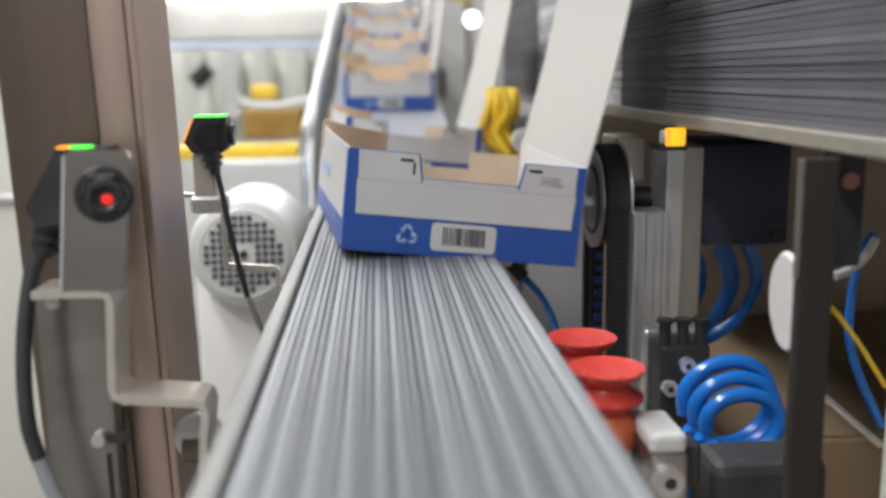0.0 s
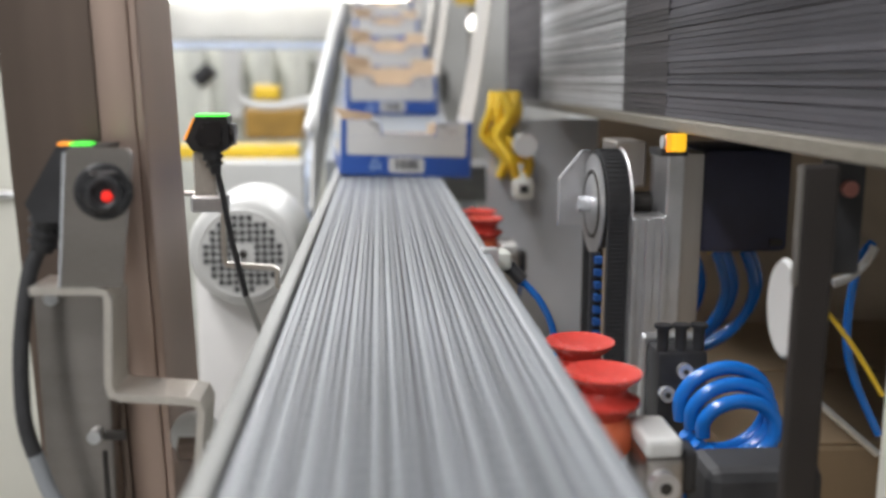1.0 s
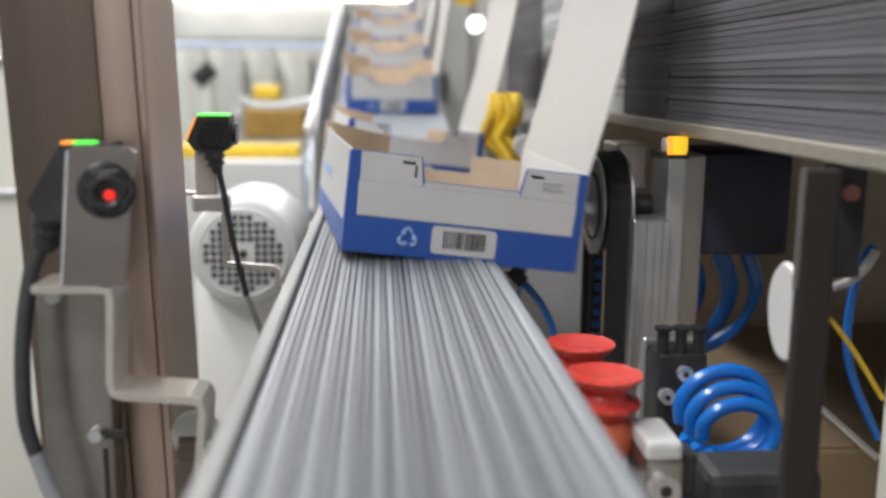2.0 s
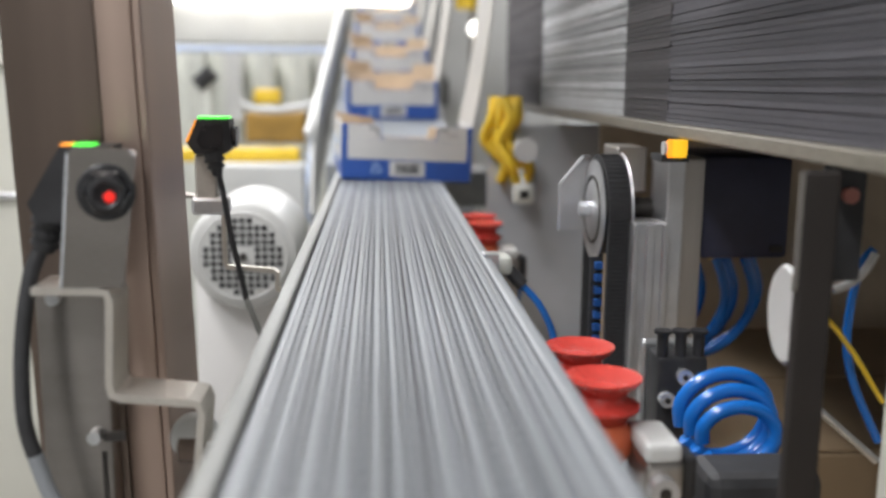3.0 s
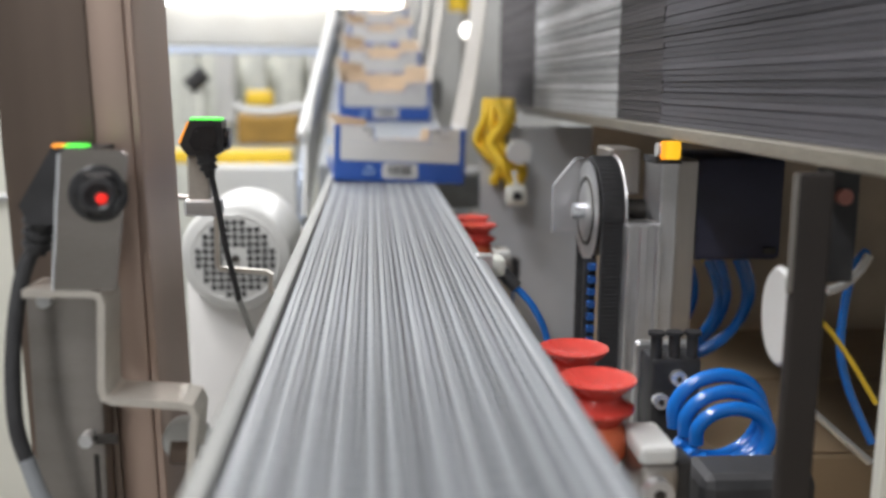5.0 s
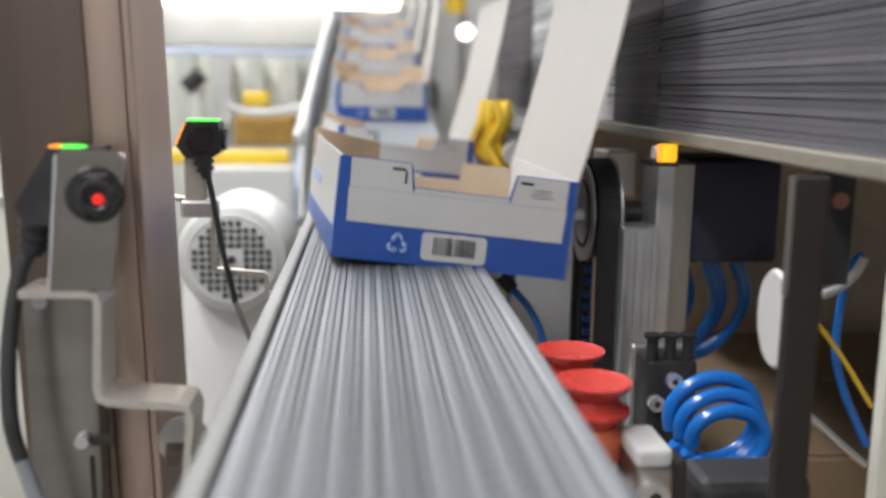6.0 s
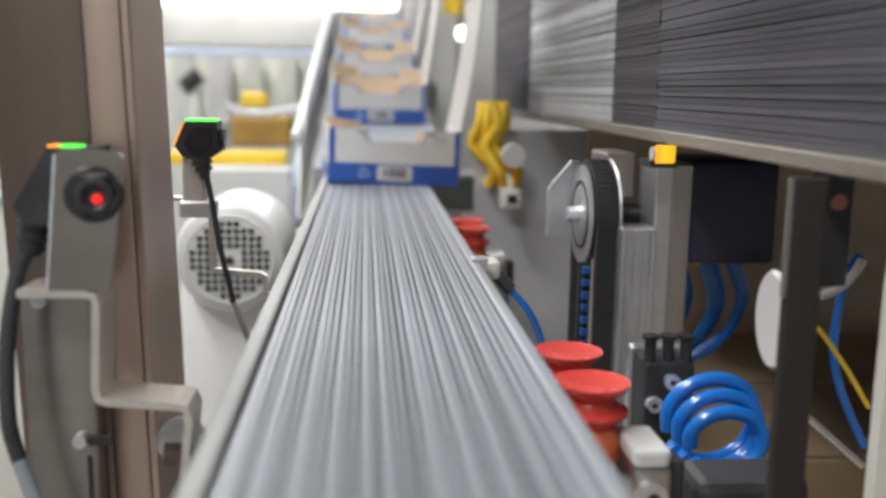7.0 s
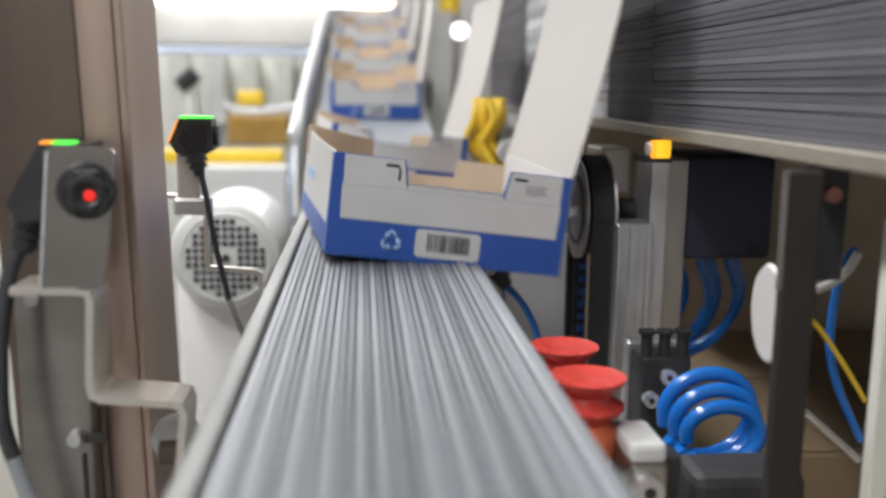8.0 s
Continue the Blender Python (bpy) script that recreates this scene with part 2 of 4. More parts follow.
def slab(outline, thick, axis="y"):
    """A flat outline (pairs) given thickness: in the x-z plane going back along y, or the y-z plane along x, or x-y along z."""
    bm = bmesh.new()
    put = {"y": lambda p, d: (p[0], d, p[1]), "x": lambda p, d: (d, p[0], p[1]), "z": lambda p, d: (p[0], p[1], d)}[axis]
    a = [bm.verts.new(put(p, 0.0)) for p in outline]
    b = [bm.verts.new(put(p, thick)) for p in outline]
    bm.faces.new(a), bm.faces.new(b[::-1])
    for i in range(len(a)):
        j = (i + 1) % len(a)
        bm.faces.new((a[j], a[i], b[i], b[j]))
    bmesh.ops.recalc_face_normals(bm, faces=bm.faces)
    return bm


BELT = 0.90          # height of the belt's top
LEFT, RIGHT = -0.061, 0.095


# ---------------------------------------------------------------- hall
def hall():
    part("floor", box(-5, 5, -4, 9.2, -0.1, 0.0), FLOOR, kind="structure", label="grey worn concrete factory floor")
    part("ceiling", box(-5, 5, -4, 9.2, 3.2, 3.3), WALL, kind="structure", label="white factory hall ceiling")
    part("wall_north", box(-5, 5, 9.2, 9.3, 0, 3.3), WALL, kind="structure", label="white factory hall wall")
    part("wall_south", box(-5, 5, -4.1, -4, 0, 3.3), WALL, kind="structure", label="white factory hall wall")
    part("wall_west", box(-5.1, -5, -4.1, 9.3, 0, 3.3), WALL, kind="structure", label="white factory hall wall")
    part("wall_east", box(5, 5.1, -4.1, 9.3, 0, 3.3), WALL, kind="structure", label="white factory hall wall")
    for lx, ly, lz, lw in LAMPS:
        t = thing("ceiling_lamp", "unseen white ceiling lamp with two bright tubes", "lamp", pose(lx, ly, lz), "ceiling lamps")
        part("lamp_housing", box(-0.14, 0.14, -0.65, 0.65, 0.06, 0.3, 0.01), WHITE, t)
        for dx in (-0.06, 0.06):
            part("lamp_tube", rod((dx, -0.6, 0.035), (dx, 0.6, 0.035), 0.013), TUBE, t, "glowing white tube")


# ---------------------------------------------------------------- conveyor
def conveyor():
    c = thing("belt_conveyor", "long grey multi-strand belt conveyor with pale side rails", "conveyor")
    y0, y1 = 0.05, 1.53
    part("belt_bed", box(LEFT - 0.0005, RIGHT - 0.007, y0, y1 - 0.01, BELT - 0.05, BELT - 0.0022, 0.001), GROOVE, c, "dark bed under the strands")
    n = 32
    pitch = (RIGHT - 0.008 - LEFT - 0.001) / n
    rnd = random.Random(11)
    for i in range(n):
        x = LEFT + 0.001 + i * pitch
        w = pitch * (rnd.choice((0.82, 0.88)) if i % 3 == 0 else rnd.choice((0.62, 0.68, 0.74)))
        dz = rnd.choice((0.0, 0.0003, 0.0007, 0.0010))
        mt = STRAND_LIGHT if i in (0, 1, 3, 6, 9, 12, 14, 18, 21, 24, 27, 29, 30, 31) else STRAND
        part("belt_strand", box(x, x + w, y0, y1, BELT - 0.030, BELT - dz, 0.0007), mt, c)
        if i < n - 1 and i % 4 != 0:
            lm = bmesh.new()
            y = y0 + 0.01
            while y < 1.5:
                add_box(lm, x + w + 0.0001, x + pitch - 0.0001, y, y + 0.0062, BELT - 0.008, BELT - 0.0007)
                y += 0.0125
            part("link_strip", lm, GROOVE if i in (16,) else LINK, c, kind="stuff")
    part("side_rail", box(-0.0725, LEFT - 0.0012, y0, y1 + 0.02, BELT - 0.07, BELT + 0.003, 0.0025), RAIL, c, "pale worn side rail")
    part("side_rail", box(RIGHT - 0.0065, RIGHT + 0.004, y0, y1 - 0.02, BELT - 0.06, BELT - 0.002, 0.003), STRAND_LIGHT, c, "grey worn side rail")
    part("rail_clip", box(RIGHT - 0.004, RIGHT + 0.010, 0.806, 0.822, BELT - 0.012, BELT + 0.0015, 0.001), ZINC, c)
    part("end_roller", rod((LEFT, y1 - 0.005, BELT - 0.026), (RIGHT, y1 - 0.005, BELT - 0.026), 0.025, 24), STRAND_LIGHT, c, smooth=True)
    part("frame_beam", box(-0.055, 0.075, y0, y1 - 0.05, BELT - 0.13, BELT - 0.055, 0.004), ALU, c)
    for lx in (-0.045, 0.065):
        for ly in (0.15, 1.4):
            part("leg", box(lx - 0.02, lx + 0.02, ly - 0.02, ly + 0.02, 0, BELT - 0.13, 0.003), ALU, c)


def incline():
    c = thing("incline_conveyor", "inclined conveyor with white side guards beyond the belt", "conveyor")
    part("transfer_bed", box(-0.075, 0.20, 1.60, 1.76, BELT - 0.06, BELT, 0.004), RAIL, c, "flat pale transfer bed")
    a = math.tan(radians(11))
    y1 = 8.2
    up = (y1 - 1.762) * a
    part("incline_bed", slab([(1.762, BELT - 0.06), (y1, BELT - 0.06 + up), (y1, BELT + up), (1.762, BELT)], 0.25, "x"), STRAND_LIGHT, c, m=pose(-0.10, 0, 0))
    part("side_guard", slab([(1.80, BELT - 0.10), (y1, BELT - 0.05 + up), (y1, BELT + 0.14 + up), (2.1, BELT + 0.13), (1.85, BELT + 0.03)], 0.008, "x"), WHITE, c, m=pose(-0.135, 0, 0), label="white side guard")
    part("guard_rod", rod((-0.14, 1.85, BELT + 0.05), (-0.14, y1, BELT + 0.17 + up), 0.008), WHITE, c, smooth=True)
    part("film_skirt", slab([(1.9, BELT - 0.2), (3.2, BELT + 0.1), (3.2, BELT + 0.3), (2.1, BELT + 0.05), (1.9, BELT - 0.05)], 0.004, "x"), FILM_BLUE, c, m=pose(-0.150, 0, 0), label="pale blue film skirt")
    for ly in (1.9, 3.6, 5.8):
        for lx in (-0.08, 0.16):
            part("leg", box(lx, lx + 0.04, ly, ly + 0.04, 0, BELT - 0.06 + (ly - 1.762) * a, 0.003), ALU, c)


# ---------------------------------------------------------------- cartons
CW, CD, CH, LID = 0.203, 0.300, 0.0855, 0.225
CARTON_LABEL = "blue and white printed card tray with raised lid panel"


def carton():
    t = thing("carton", CARTON_LABEL, "carton", group="cartons on the line")
    k = 0.0016
    part("base", box(0.0005, CW - 0.0005, 0.0005, CD - 0.0005, 0, k), CARD_TAN, t, "plain tan card bottom")
    x1, x2, hn = 0.29 * CW, 0.73 * CW, 0.765 * CH
    prof = [(0, 0), (CW, 0), (CW, CH), (x2, CH), (x2 - 0.004, hn), (x1 + 0.004, hn), (x1, CH), (0, CH)]
    front = part("front_panel", slab(prof, k, "y"), CARD_BLUE, t, "blue front panel with notched top")
    e = 0.0009
    zb = 0.37 * CH
    whiteband = [(0.045 * CW, zb), (0.955 * CW, zb), (0.96 * CW, 0.705 * CH), (0.04 * CW, 0.705 * CH)]
    part("white_band", slab(whiteband, -e, "y"), CARD_WHITE, front, "white printed band")
    part("white_tab", slab([(0.045 * CW, 0.708 * CH), (x1 + 0.003, 0.708 * CH), (x1 - 0.001, CH - 0.0006), (0.04 * CW, CH - 0.0006)], -0.0005, "y"), CARD_WHITE, front)
    part("white_tab", slab([(x2 - 0.003, 0.708 * CH), (0.955 * CW, 0.708 * CH), (0.955 * CW, CH - 0.0006), (x2 + 0.001, CH - 0.0006)], -0.0005, "y"), CARD_WHITE, front)
    part("white_strip", slab([(x1 + 0.003, 0.708 * CH), (x2 - 0.003, 0.708 * CH), (x2 - 0.0045, hn - 0.0006), (x1 + 0.0045, hn - 0.0006)], -0.0005, "y"), CARD_WHITE, front)
    for sx in (x1 - 0.016, x2 + 0.004):
        part("slot_mark", slab([(sx, CH - 0.0075), (sx + 0.011, CH - 0.0075), (sx + 0.011, CH - 0.005), (sx, CH - 0.005)], -0.0008, "y"), LABEL_INK, front)
    part("slot_mark", slab([(x1 - 0.005, CH - 0.018), (x1 - 0.003, CH - 0.018), (x1 - 0.003, CH - 0.0078), (x1 - 0.005, CH - 0.0078)], -0.0008, "y"), LABEL_INK, front)
    for k2, w2 in ((0, 0.020), (1, 0.016), (2, 0.018)):
        part("faint_print", box(0.80 * CW, 0.80 * CW + w2, -0.0011, -0.0003, CH * 0.80 + 0.0028 * k2, CH * 0.80 + 0.0013 + 0.0028 * k2), FAINT_PRINT, front)
    # barcode label: rounded white field and bars
    bx0, bx1, bz0, bz1, r = 0.365 * CW, 0.64 * CW, 0.06 * CH, 0.34 * CH, 0.004
    rim = []
    for cx, cz, a0 in ((bx1 - r, bz0 + r, -90), (bx1 - r, bz1 - r, 0), (bx0 + r, bz1 - r, 90), (bx0 + r, bz0 + r, 180)):
        rim += [(cx + r * math.cos(radians(a0 + a)), cz + r * math.sin(radians(a0 + a))) for a in (0, 30, 60, 90)]
    part("barcode_label", slab(rim, -0.0006, "y"), CARD_WHITE, front, "white label with barcode")
    rnd = random.Random(5)
    x = bx0 + 0.010
    while x < bx1 - 0.010:
        w = rnd.choice((0.0006, 0.0009, 0.0013, 0.0017))
        part("barcode_bar", box(x, x + w, -0.0011, -0.0004, bz0 + 0.0055, bz1 - 0.0035), LABEL_INK, front)
        x += w + rnd.choice((0.0007, 0.0010, 0.0013))
    # recycling triangle of three bent arrows
    tri = bmesh.new()
    cx, cz = 0.265 * CW, 0.20 * CH
    mid = Vector((cx, -0.0006, cz - 0.001))
    corner = [mid + 0.0105 * Vector((math.cos(radians(90 + 120 * i)), 0, math.sin(radians(90 + 120 * i)))) for i in range(3)]
    for i in range(3):
        c0, c1, c2 = corner[i - 1], corner[i], corner[(i + 1) % 3]
        path = [c1.lerp(c0, 0.36), c1.lerp(c0, 0.15), c1.lerp(c2, 0.15), c1.lerp(c2, 0.34)]
        for p, q in zip(path, path[1:]):
            add_rod(tri, p, q, 0.0015, 5)
        add_rod(tri, path[3], c1.lerp(c2, 0.56), 0.0032, 5, 0.0002)
    part("recycling_mark", tri, PALE_PRINT, front, "pale recycling triangle")
    # back panel, tan inside, with its own notch
    back = [(-0.024, 0), (CW, 0), (CW, 0.84 * CH), (0.715 * CW, 0.83 * CH), (0.705 * CW, 0.60 * CH), (0.24 * CW, 0.58 * CH), (0.23 * CW, 0.66 * CH), (-0.024, 0.68 * CH)]
    part("back_panel", slab(back, k, "y"), CARD_TAN, t, "tan inner face of the back panel", m=pose(0, CD - k, 0))
    part("back_print", slab(back, 0.0006, "y"), CARD_WHITE, t, "white outer face", m=pose(0, CD + 0.0001, 0))
    # side panels
    side = [(0, 0), (CD, 0), (CD, CH), (CD * 0.9, CH + 0.002), (CD * 0.6, CH), (CD * 0.12, CH), (0, CH)]
    left = part("side_panel", slab(side, k, "x"), [CARD_WHITE], t, "white side panel with blue foot", m=pose(0, 0, 0, 0, 0, 5.3))
    part("blue_foot", slab([(0.001, 0.0), (CD, 0.0), (CD, 0.22 * CH), (0.001, 0.28 * CH)], -0.0006, "x"), CARD_BLUE, left)
    part("blue_edge", slab([(0, 0.28 * CH), (0.013, 0.28 * CH), (0.013, CH - 0.001), (0, CH - 0.001)], -0.0006, "x"), CARD_BLUE, left)
    part("print_bar", slab([(CD * 0.55, 0.5 * CH), (CD * 0.85, 0.48 * CH), (CD * 0.85, 0.60 * CH), (CD * 0.55, 0.62 * CH)], -0.0005, "x"), PALE_PRINT, left)
    # curved flap bent inwards along the top of the side
    fl = bmesh.new()
    prev = None
    for i in range(13):
        u = i / 12
        ang = u * math.pi * 0.5
        px, py = -0.027 + 0.070 * (1 - math.cos(ang)), CD * 0.965 - 0.062 * math.sin(ang)
        zt = CH + 0.012 * math.sin(min(1.0, 0.35 + u * 2.2) * math.pi / 2) - 0.010 * u
        q = [fl.verts.new((px, py, zt)), fl.verts.new((px, py, zt - 0.032 + 0.006 * u))]
        if prev:
            fl.faces.new((prev[0], q[0], q[1], prev[1]))
        prev = q
    fl.normal_update()
    bmesh.ops.solidify(fl, geom=fl.faces[:], thickness=0.0014)
    bmesh.ops.recalc_face_normals(fl, faces=fl.faces[:])
    part("inner_flap", fl, CARD_KRAFT, t, "curved tan inner flap")
    right = part("side_panel", slab([(0, 0), (CD, 0), (CD, CH), (0, CH)], -k, "x"), CARD_WHITE, t, "white side panel", m=pose(CW, 0, 0))
    part("blue_foot", slab([(0.001, 0.0), (CD, 0.0), (CD, 0.25 * CH), (0.001, 0.25 * CH)], 0.0006, "x"), CARD_BLUE, right)
    # tall lid panel standing on the right side, gently bowed
    lid = bmesh.new()
    rows = []
    for j in range(9):
        v = j / 8
        bow = 0.026 * v + 0.004 * math.sin(v * math.pi)
        inset = 0.003 + 0.004 * v
        rows.append([lid.verts.new((bow + 0.003 * math.sin(u * math.pi), inset + (CD - 2 * inset) * u, CH - 0.002 + LID * v)) for u in (0, 0.25, 0.5, 0.75, 1)])
    for a, b in zip(rows, rows[1:]):
        for i in range(4):
            lid.faces.new((a[i], a[i + 1], b[i + 1], b[i]))
    lid.normal_update()
    bmesh.ops.solidify(lid, geom=lid.faces[:], thickness=0.0016)
    bmesh.ops.recalc_face_normals(lid, faces=lid.faces[:])
    part("lid_panel", lid, LID_CARD, t, "tall white lid panel standing open", m=pose(CW, 0, 0))
    return t


# ---------------------------------------------------------------- station parts
CUP_X = 0.1255
GRIP = 1.14         # size of the carriage


def suction_carriage(y):
    t = thing("suction_carriage", "lifting carriage with red suction cups and white ejector block", "suction gripper", pose(0, y, 0), "suction carriages")
    for dy in (0.0, 0.063):
        prof = [(0.0, -0.004), (0.012, -0.0035), (0.0195, -0.0006), (0.0218, 0.0006), (0.0220, 0.0), (0.0208, -0.0022), (0.0150, -0.0072), (0.0135, -0.0095), (0.0160, -0.0130), (0.0212, -0.0155), (0.0213, -0.0172),
                (0.0165, -0.0220), (0.0140, -0.0255)]
        cup = part("suction_cup", lathe(prof, 36), RED, t, "red silicone bellows suction cup", smooth=True, m=pose(CUP_X, dy, 0))
        part("cup_foot", lathe([(0.0140, -0.0250), (0.0175, -0.029), (0.0180, -0.042), (0.0150, -0.047), (0.013, -0.05), (0, -0.05)], 28), ORANGE, cup, "orange cup foot", smooth=True)
        part("cup_stem", rod((0, 0, -0.05), (0, 0, -0.075), 0.008), STEEL_DARK, cup)
    blk = part("ejector_block", box(CUP_X - 0.019, CUP_X + 0.014, -0.034, 0.012, -0.112, -0.052, 0.005), WHITE, t, "white ejector block", smooth=True)
    part("block_cap", box(CUP_X - 0.013, CUP_X + 0.010, -0.0365, -0.032, -0.082, -0.057, 0.001), CARD_WHITE, blk)
    part("hose_socket", rod((CUP_X - 0.004, -0.033, -0.097), (CUP_X - 0.004, -0.040, -0.097), 0.006), STEEL_DARK, blk, smooth=True)
    part("side_block", box(CUP_X + 0.0145, CUP_X + 0.035, -0.040, 0.0, -0.0365, -0.0255, 0.003), WHITE, t, "white side block")
    part("clamp_block", box(CUP_X + 0.015, CUP_X + 0.0365, -0.039, 0.0, -0.115, -0.0365, 0.003), STEEL, t)
    part("elbow_fitting", box(CUP_X + 0.035, CUP_X + 0.047, -0.030, -0.012, -0.062, -0.036, 0.003), BLACK, t)
    part("clamp_screw", rod((CUP_X + 0.024, -0.038, -0.050), (CUP_X + 0.024, -0.047, -0.050), 0.0080, 20), BRIGHT, t, "shiny round clamp screw", smooth=True)
    part("screw_recess", rod((CUP_X + 0.024, -0.0468, -0.050), (CUP_X + 0.024, -0.0475, -0.050), 0.0036, 6), STEEL_DARK, t)
    part("mount_bar", box(CUP_X - 0.010, CUP_X + 0.016, -0.035, 0.12, -0.130, -0.112, 0.003), STEEL_DARK, t, "dark steel mounting bar")
    part("air_hose", tube([(CUP_X + 0.041, -0.021, -0.060), (CUP_X + 0.038, -0.024, -0.085), (CUP_X + 0.024, -0.035, -0.13), (CUP_X + 0.006, -0.044, -0.17), (CUP_X + 0.02, -0.02, -0.24)], 0.0034), BLUE_HOSE, t, "blue air hose", smooth=True)
    part("air_hose", tube([(CUP_X - 0.006, 0.02, -0.10), (CUP_X + 0.0, 0.0, -0.13), (CUP_X + 0.02, -0.03, -0.16), (CUP_X + 0.03, -0.05, -0.21), (CUP_X + 0.03, -0.05, -0.25)], 0.003), BLUE_HOSE, t, "blue air hose", smooth=True)
    part("lift_post", box(CUP_X + 0.002, CUP_X + 0.014, 0.03, 0.055, -0.42, -0.12, 0.002), STEEL, t)
    for ob in t.children_recursive:
        ob.data.transform(Matrix.Scale(GRIP, 4))
        ob.location *= GRIP
    return t


def plunger(y):
    t = thing("plunger", "black plunger plate on steel rods", "press plunger", pose(0, y, 0), "plungers")
    part("head_plate", box(-0.014, 0.112, -0.03, 0.12, 0.160, 0.190, 0.003), BLACK, t, "black head plate")
    for x, yy in ((0.009, -0.01), (0.086, -0.01), (0.009, 0.10), (0.086, 0.10)):
        part("rod", rod((x, yy, 0.01), (x, yy, 0.165), 0.0068 if yy < 0.05 else 0.0034, 20), STEEL_POST, t, "polished steel rod", smooth=True)
    part("rod", rod((0.155, 0.0, 0.01), (0.155, 0.0, 0.5), 0.006, 20), STEEL_POST, t, "polished steel rod", smooth=True)
    part("press_foot", box(-0.002, 0.175, -0.03, 0.13, 0.0, 0.012, 0.002), BLACK, t)
    part("lift_rod", rod((0.045, 0.045, 0.190), (0.045, 0.045, 1.68), 0.012, 20), STEEL, t, smooth=True)
    return t


def blank_stack():
    """Flat grey boards piled on a tray, seen edge on."""
    t = thing("board_stack", "tall pile of flat grey corrugated boards on a metal tray", "board stack")
    tray = part("tray_rail", box(0.262, 0.30, 0.18, 2.0, 1.0035, 1.0155, 0.002), TRAY, t, "worn pale metal tray edge")
    rnd = random.Random(2)
    # shade along the pile is put into the colours: only one span is lit
    spans = [(0.18, 0.8632, BOARD_SHADE_NEAR), (0.8636, 1.0196, BOARD_SHADE_MID), (1.02, 1.55, BOARD), (1.554, 1.98, BOARD_SHADE)]
    for a, b, m in spans:
        z = 1.016
        while z < 1.36:
            h = rnd.choice((0.0040, 0.0045, 0.0050))
            for k in range(2):
                dx = rnd.uniform(-0.0007, 0.0007)
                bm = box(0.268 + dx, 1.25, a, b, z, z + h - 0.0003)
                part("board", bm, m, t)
                z += h
            z += rnd.choice((0.0004, 0.0008, 0.0013)) * (1.3 if m is BOARD else 0.8)
    # the shade at the back of the open joints, as a dark core
    part("stack_core", box(0.2705, 1.24, 0.185, 1.97, 1.0162, 1.355), BOARD_SHADE, t, "shaded inside of the pile")


def right_machine():
    # timing belt drive
    d = thing("belt_drive", "toothed belt drive with steel pulley and aluminium guide profile", "linear drive")
    pul = part("pulley", rod((-0.011, 0, 0), (0.011, 0, 0), 0.044, 40), STEEL_DARK, d, "toothed pulley", m=pose(0.2225, 0.90, 0.929), smooth=True)
    part("pulley_flange", lathe([(0, 0.0), (0.046, 0.0), (0.049, 0.0008), (0.049, 0.0022), (0.030, 0.0024), (0.028, 0.004), (0.012, 0.004), (0, 0.004)], 40), BRIGHT, pul, "shiny steel flange", m=pose(-0.0112, 0, 0, 0, -90, 0), smooth=True)
    part("pulley_flange", lathe([(0, 0.0), (0.055, 0.0), (0.056, 0.002), (0, 0.002)], 40), BRIGHT, pul, m=pose(0.0112, 0, 0, 0, 90, 0), smooth=True)
    part("flange_ring", lathe([(0.0300, 0.0022), (0.0305, 0.0036), (0.0335, 0.0036), (0.0340, 0.0022)], 40), STEEL_DARK, pul, m=pose(-0.0112, 0, 0, 0, -90, 0), smooth=True)
    part("hub_screw", rod((-0.013, 0, 0), (-0.027, 0, 0), 0.0075, 6), SCREW, pul, "steel hub screw")
    bm = bmesh.new()
    for i in range(12):
        a = radians(i * 30)
        add_rod(bm, (0.0125, 0.036 * math.cos(a), 0.036 * math.sin(a)), (0.0155, 0.036 * math.cos(a), 0.036 * math.sin(a)), 0.0026, 8)
    part("flange_screw", bm, SCREW, pul, "ring of small flange screws")
    arc = [(0.90 + 0.0535 * math.cos(radians(a)), 0.929 + 0.0535 * math.sin(radians(a))) for a in range(0, 181, 6)]
    arc = [(0.954, 0.55)] + arc + [(0.846, 0.55), (0.8525, 0.55)]
    arc += [(0.90 + 0.047 * math.cos(radians(a)), 0.929 + 0.047 * math.sin(radians(a))) for a in range(180, -1, -6)] + [(0.947, 0.55)]
    part("toothed_belt", slab(arc, 0.021, "x"), RUBBER, d, "black toothed belt", m=pose(0.2125, 0, 0))
    teeth = bmesh.new()
    for i in range(90):
        z = 0.56 + i * 0.0041
        add_box(teeth, 0.2132, 0.2328, 0.8452, 0.8462, z, z + 0.0018)
    for i in range(28):
        add_box(teeth, 0.2132, 0.2328, -0.0009, 0.0009, 0.0530, 0.0544, 0, 0, Matrix.Translation((0, 0.90, 0.929)) @ Matrix.Rotation(radians(-84 + i * 6), 4, "X"))
    part("belt_teeth", teeth, RUBBER, d, kind="stuff")
    inner = bmesh.new()
    for i in range(22):
        z = 0.62 + i * 0.0122
        add_box(inner, 0.2055, 0.2125, 0.862, 0.87, z, z + 0.0062)
    part("inner_teeth", inner, BLUE_DARK, d, "blue belt teeth", kind="stuff")
    part("belt_back", box(0.2025, 0.213, 0.871, 0.875, 0.55, 0.886), RUBBER, d)
    prof = [(-0.031, -0.026), (0.0, -0.026), (0.0, 0.050), (-0.008, 0.050), (-0.031, 0.022)]
    part("guard_plate", slab([(p[0] + 0.213, p[1] + 0.929) for p in prof], 0.003, "y"), BRIGHT, d, "bright angled guard plate", m=pose(0, 0.935, 0))
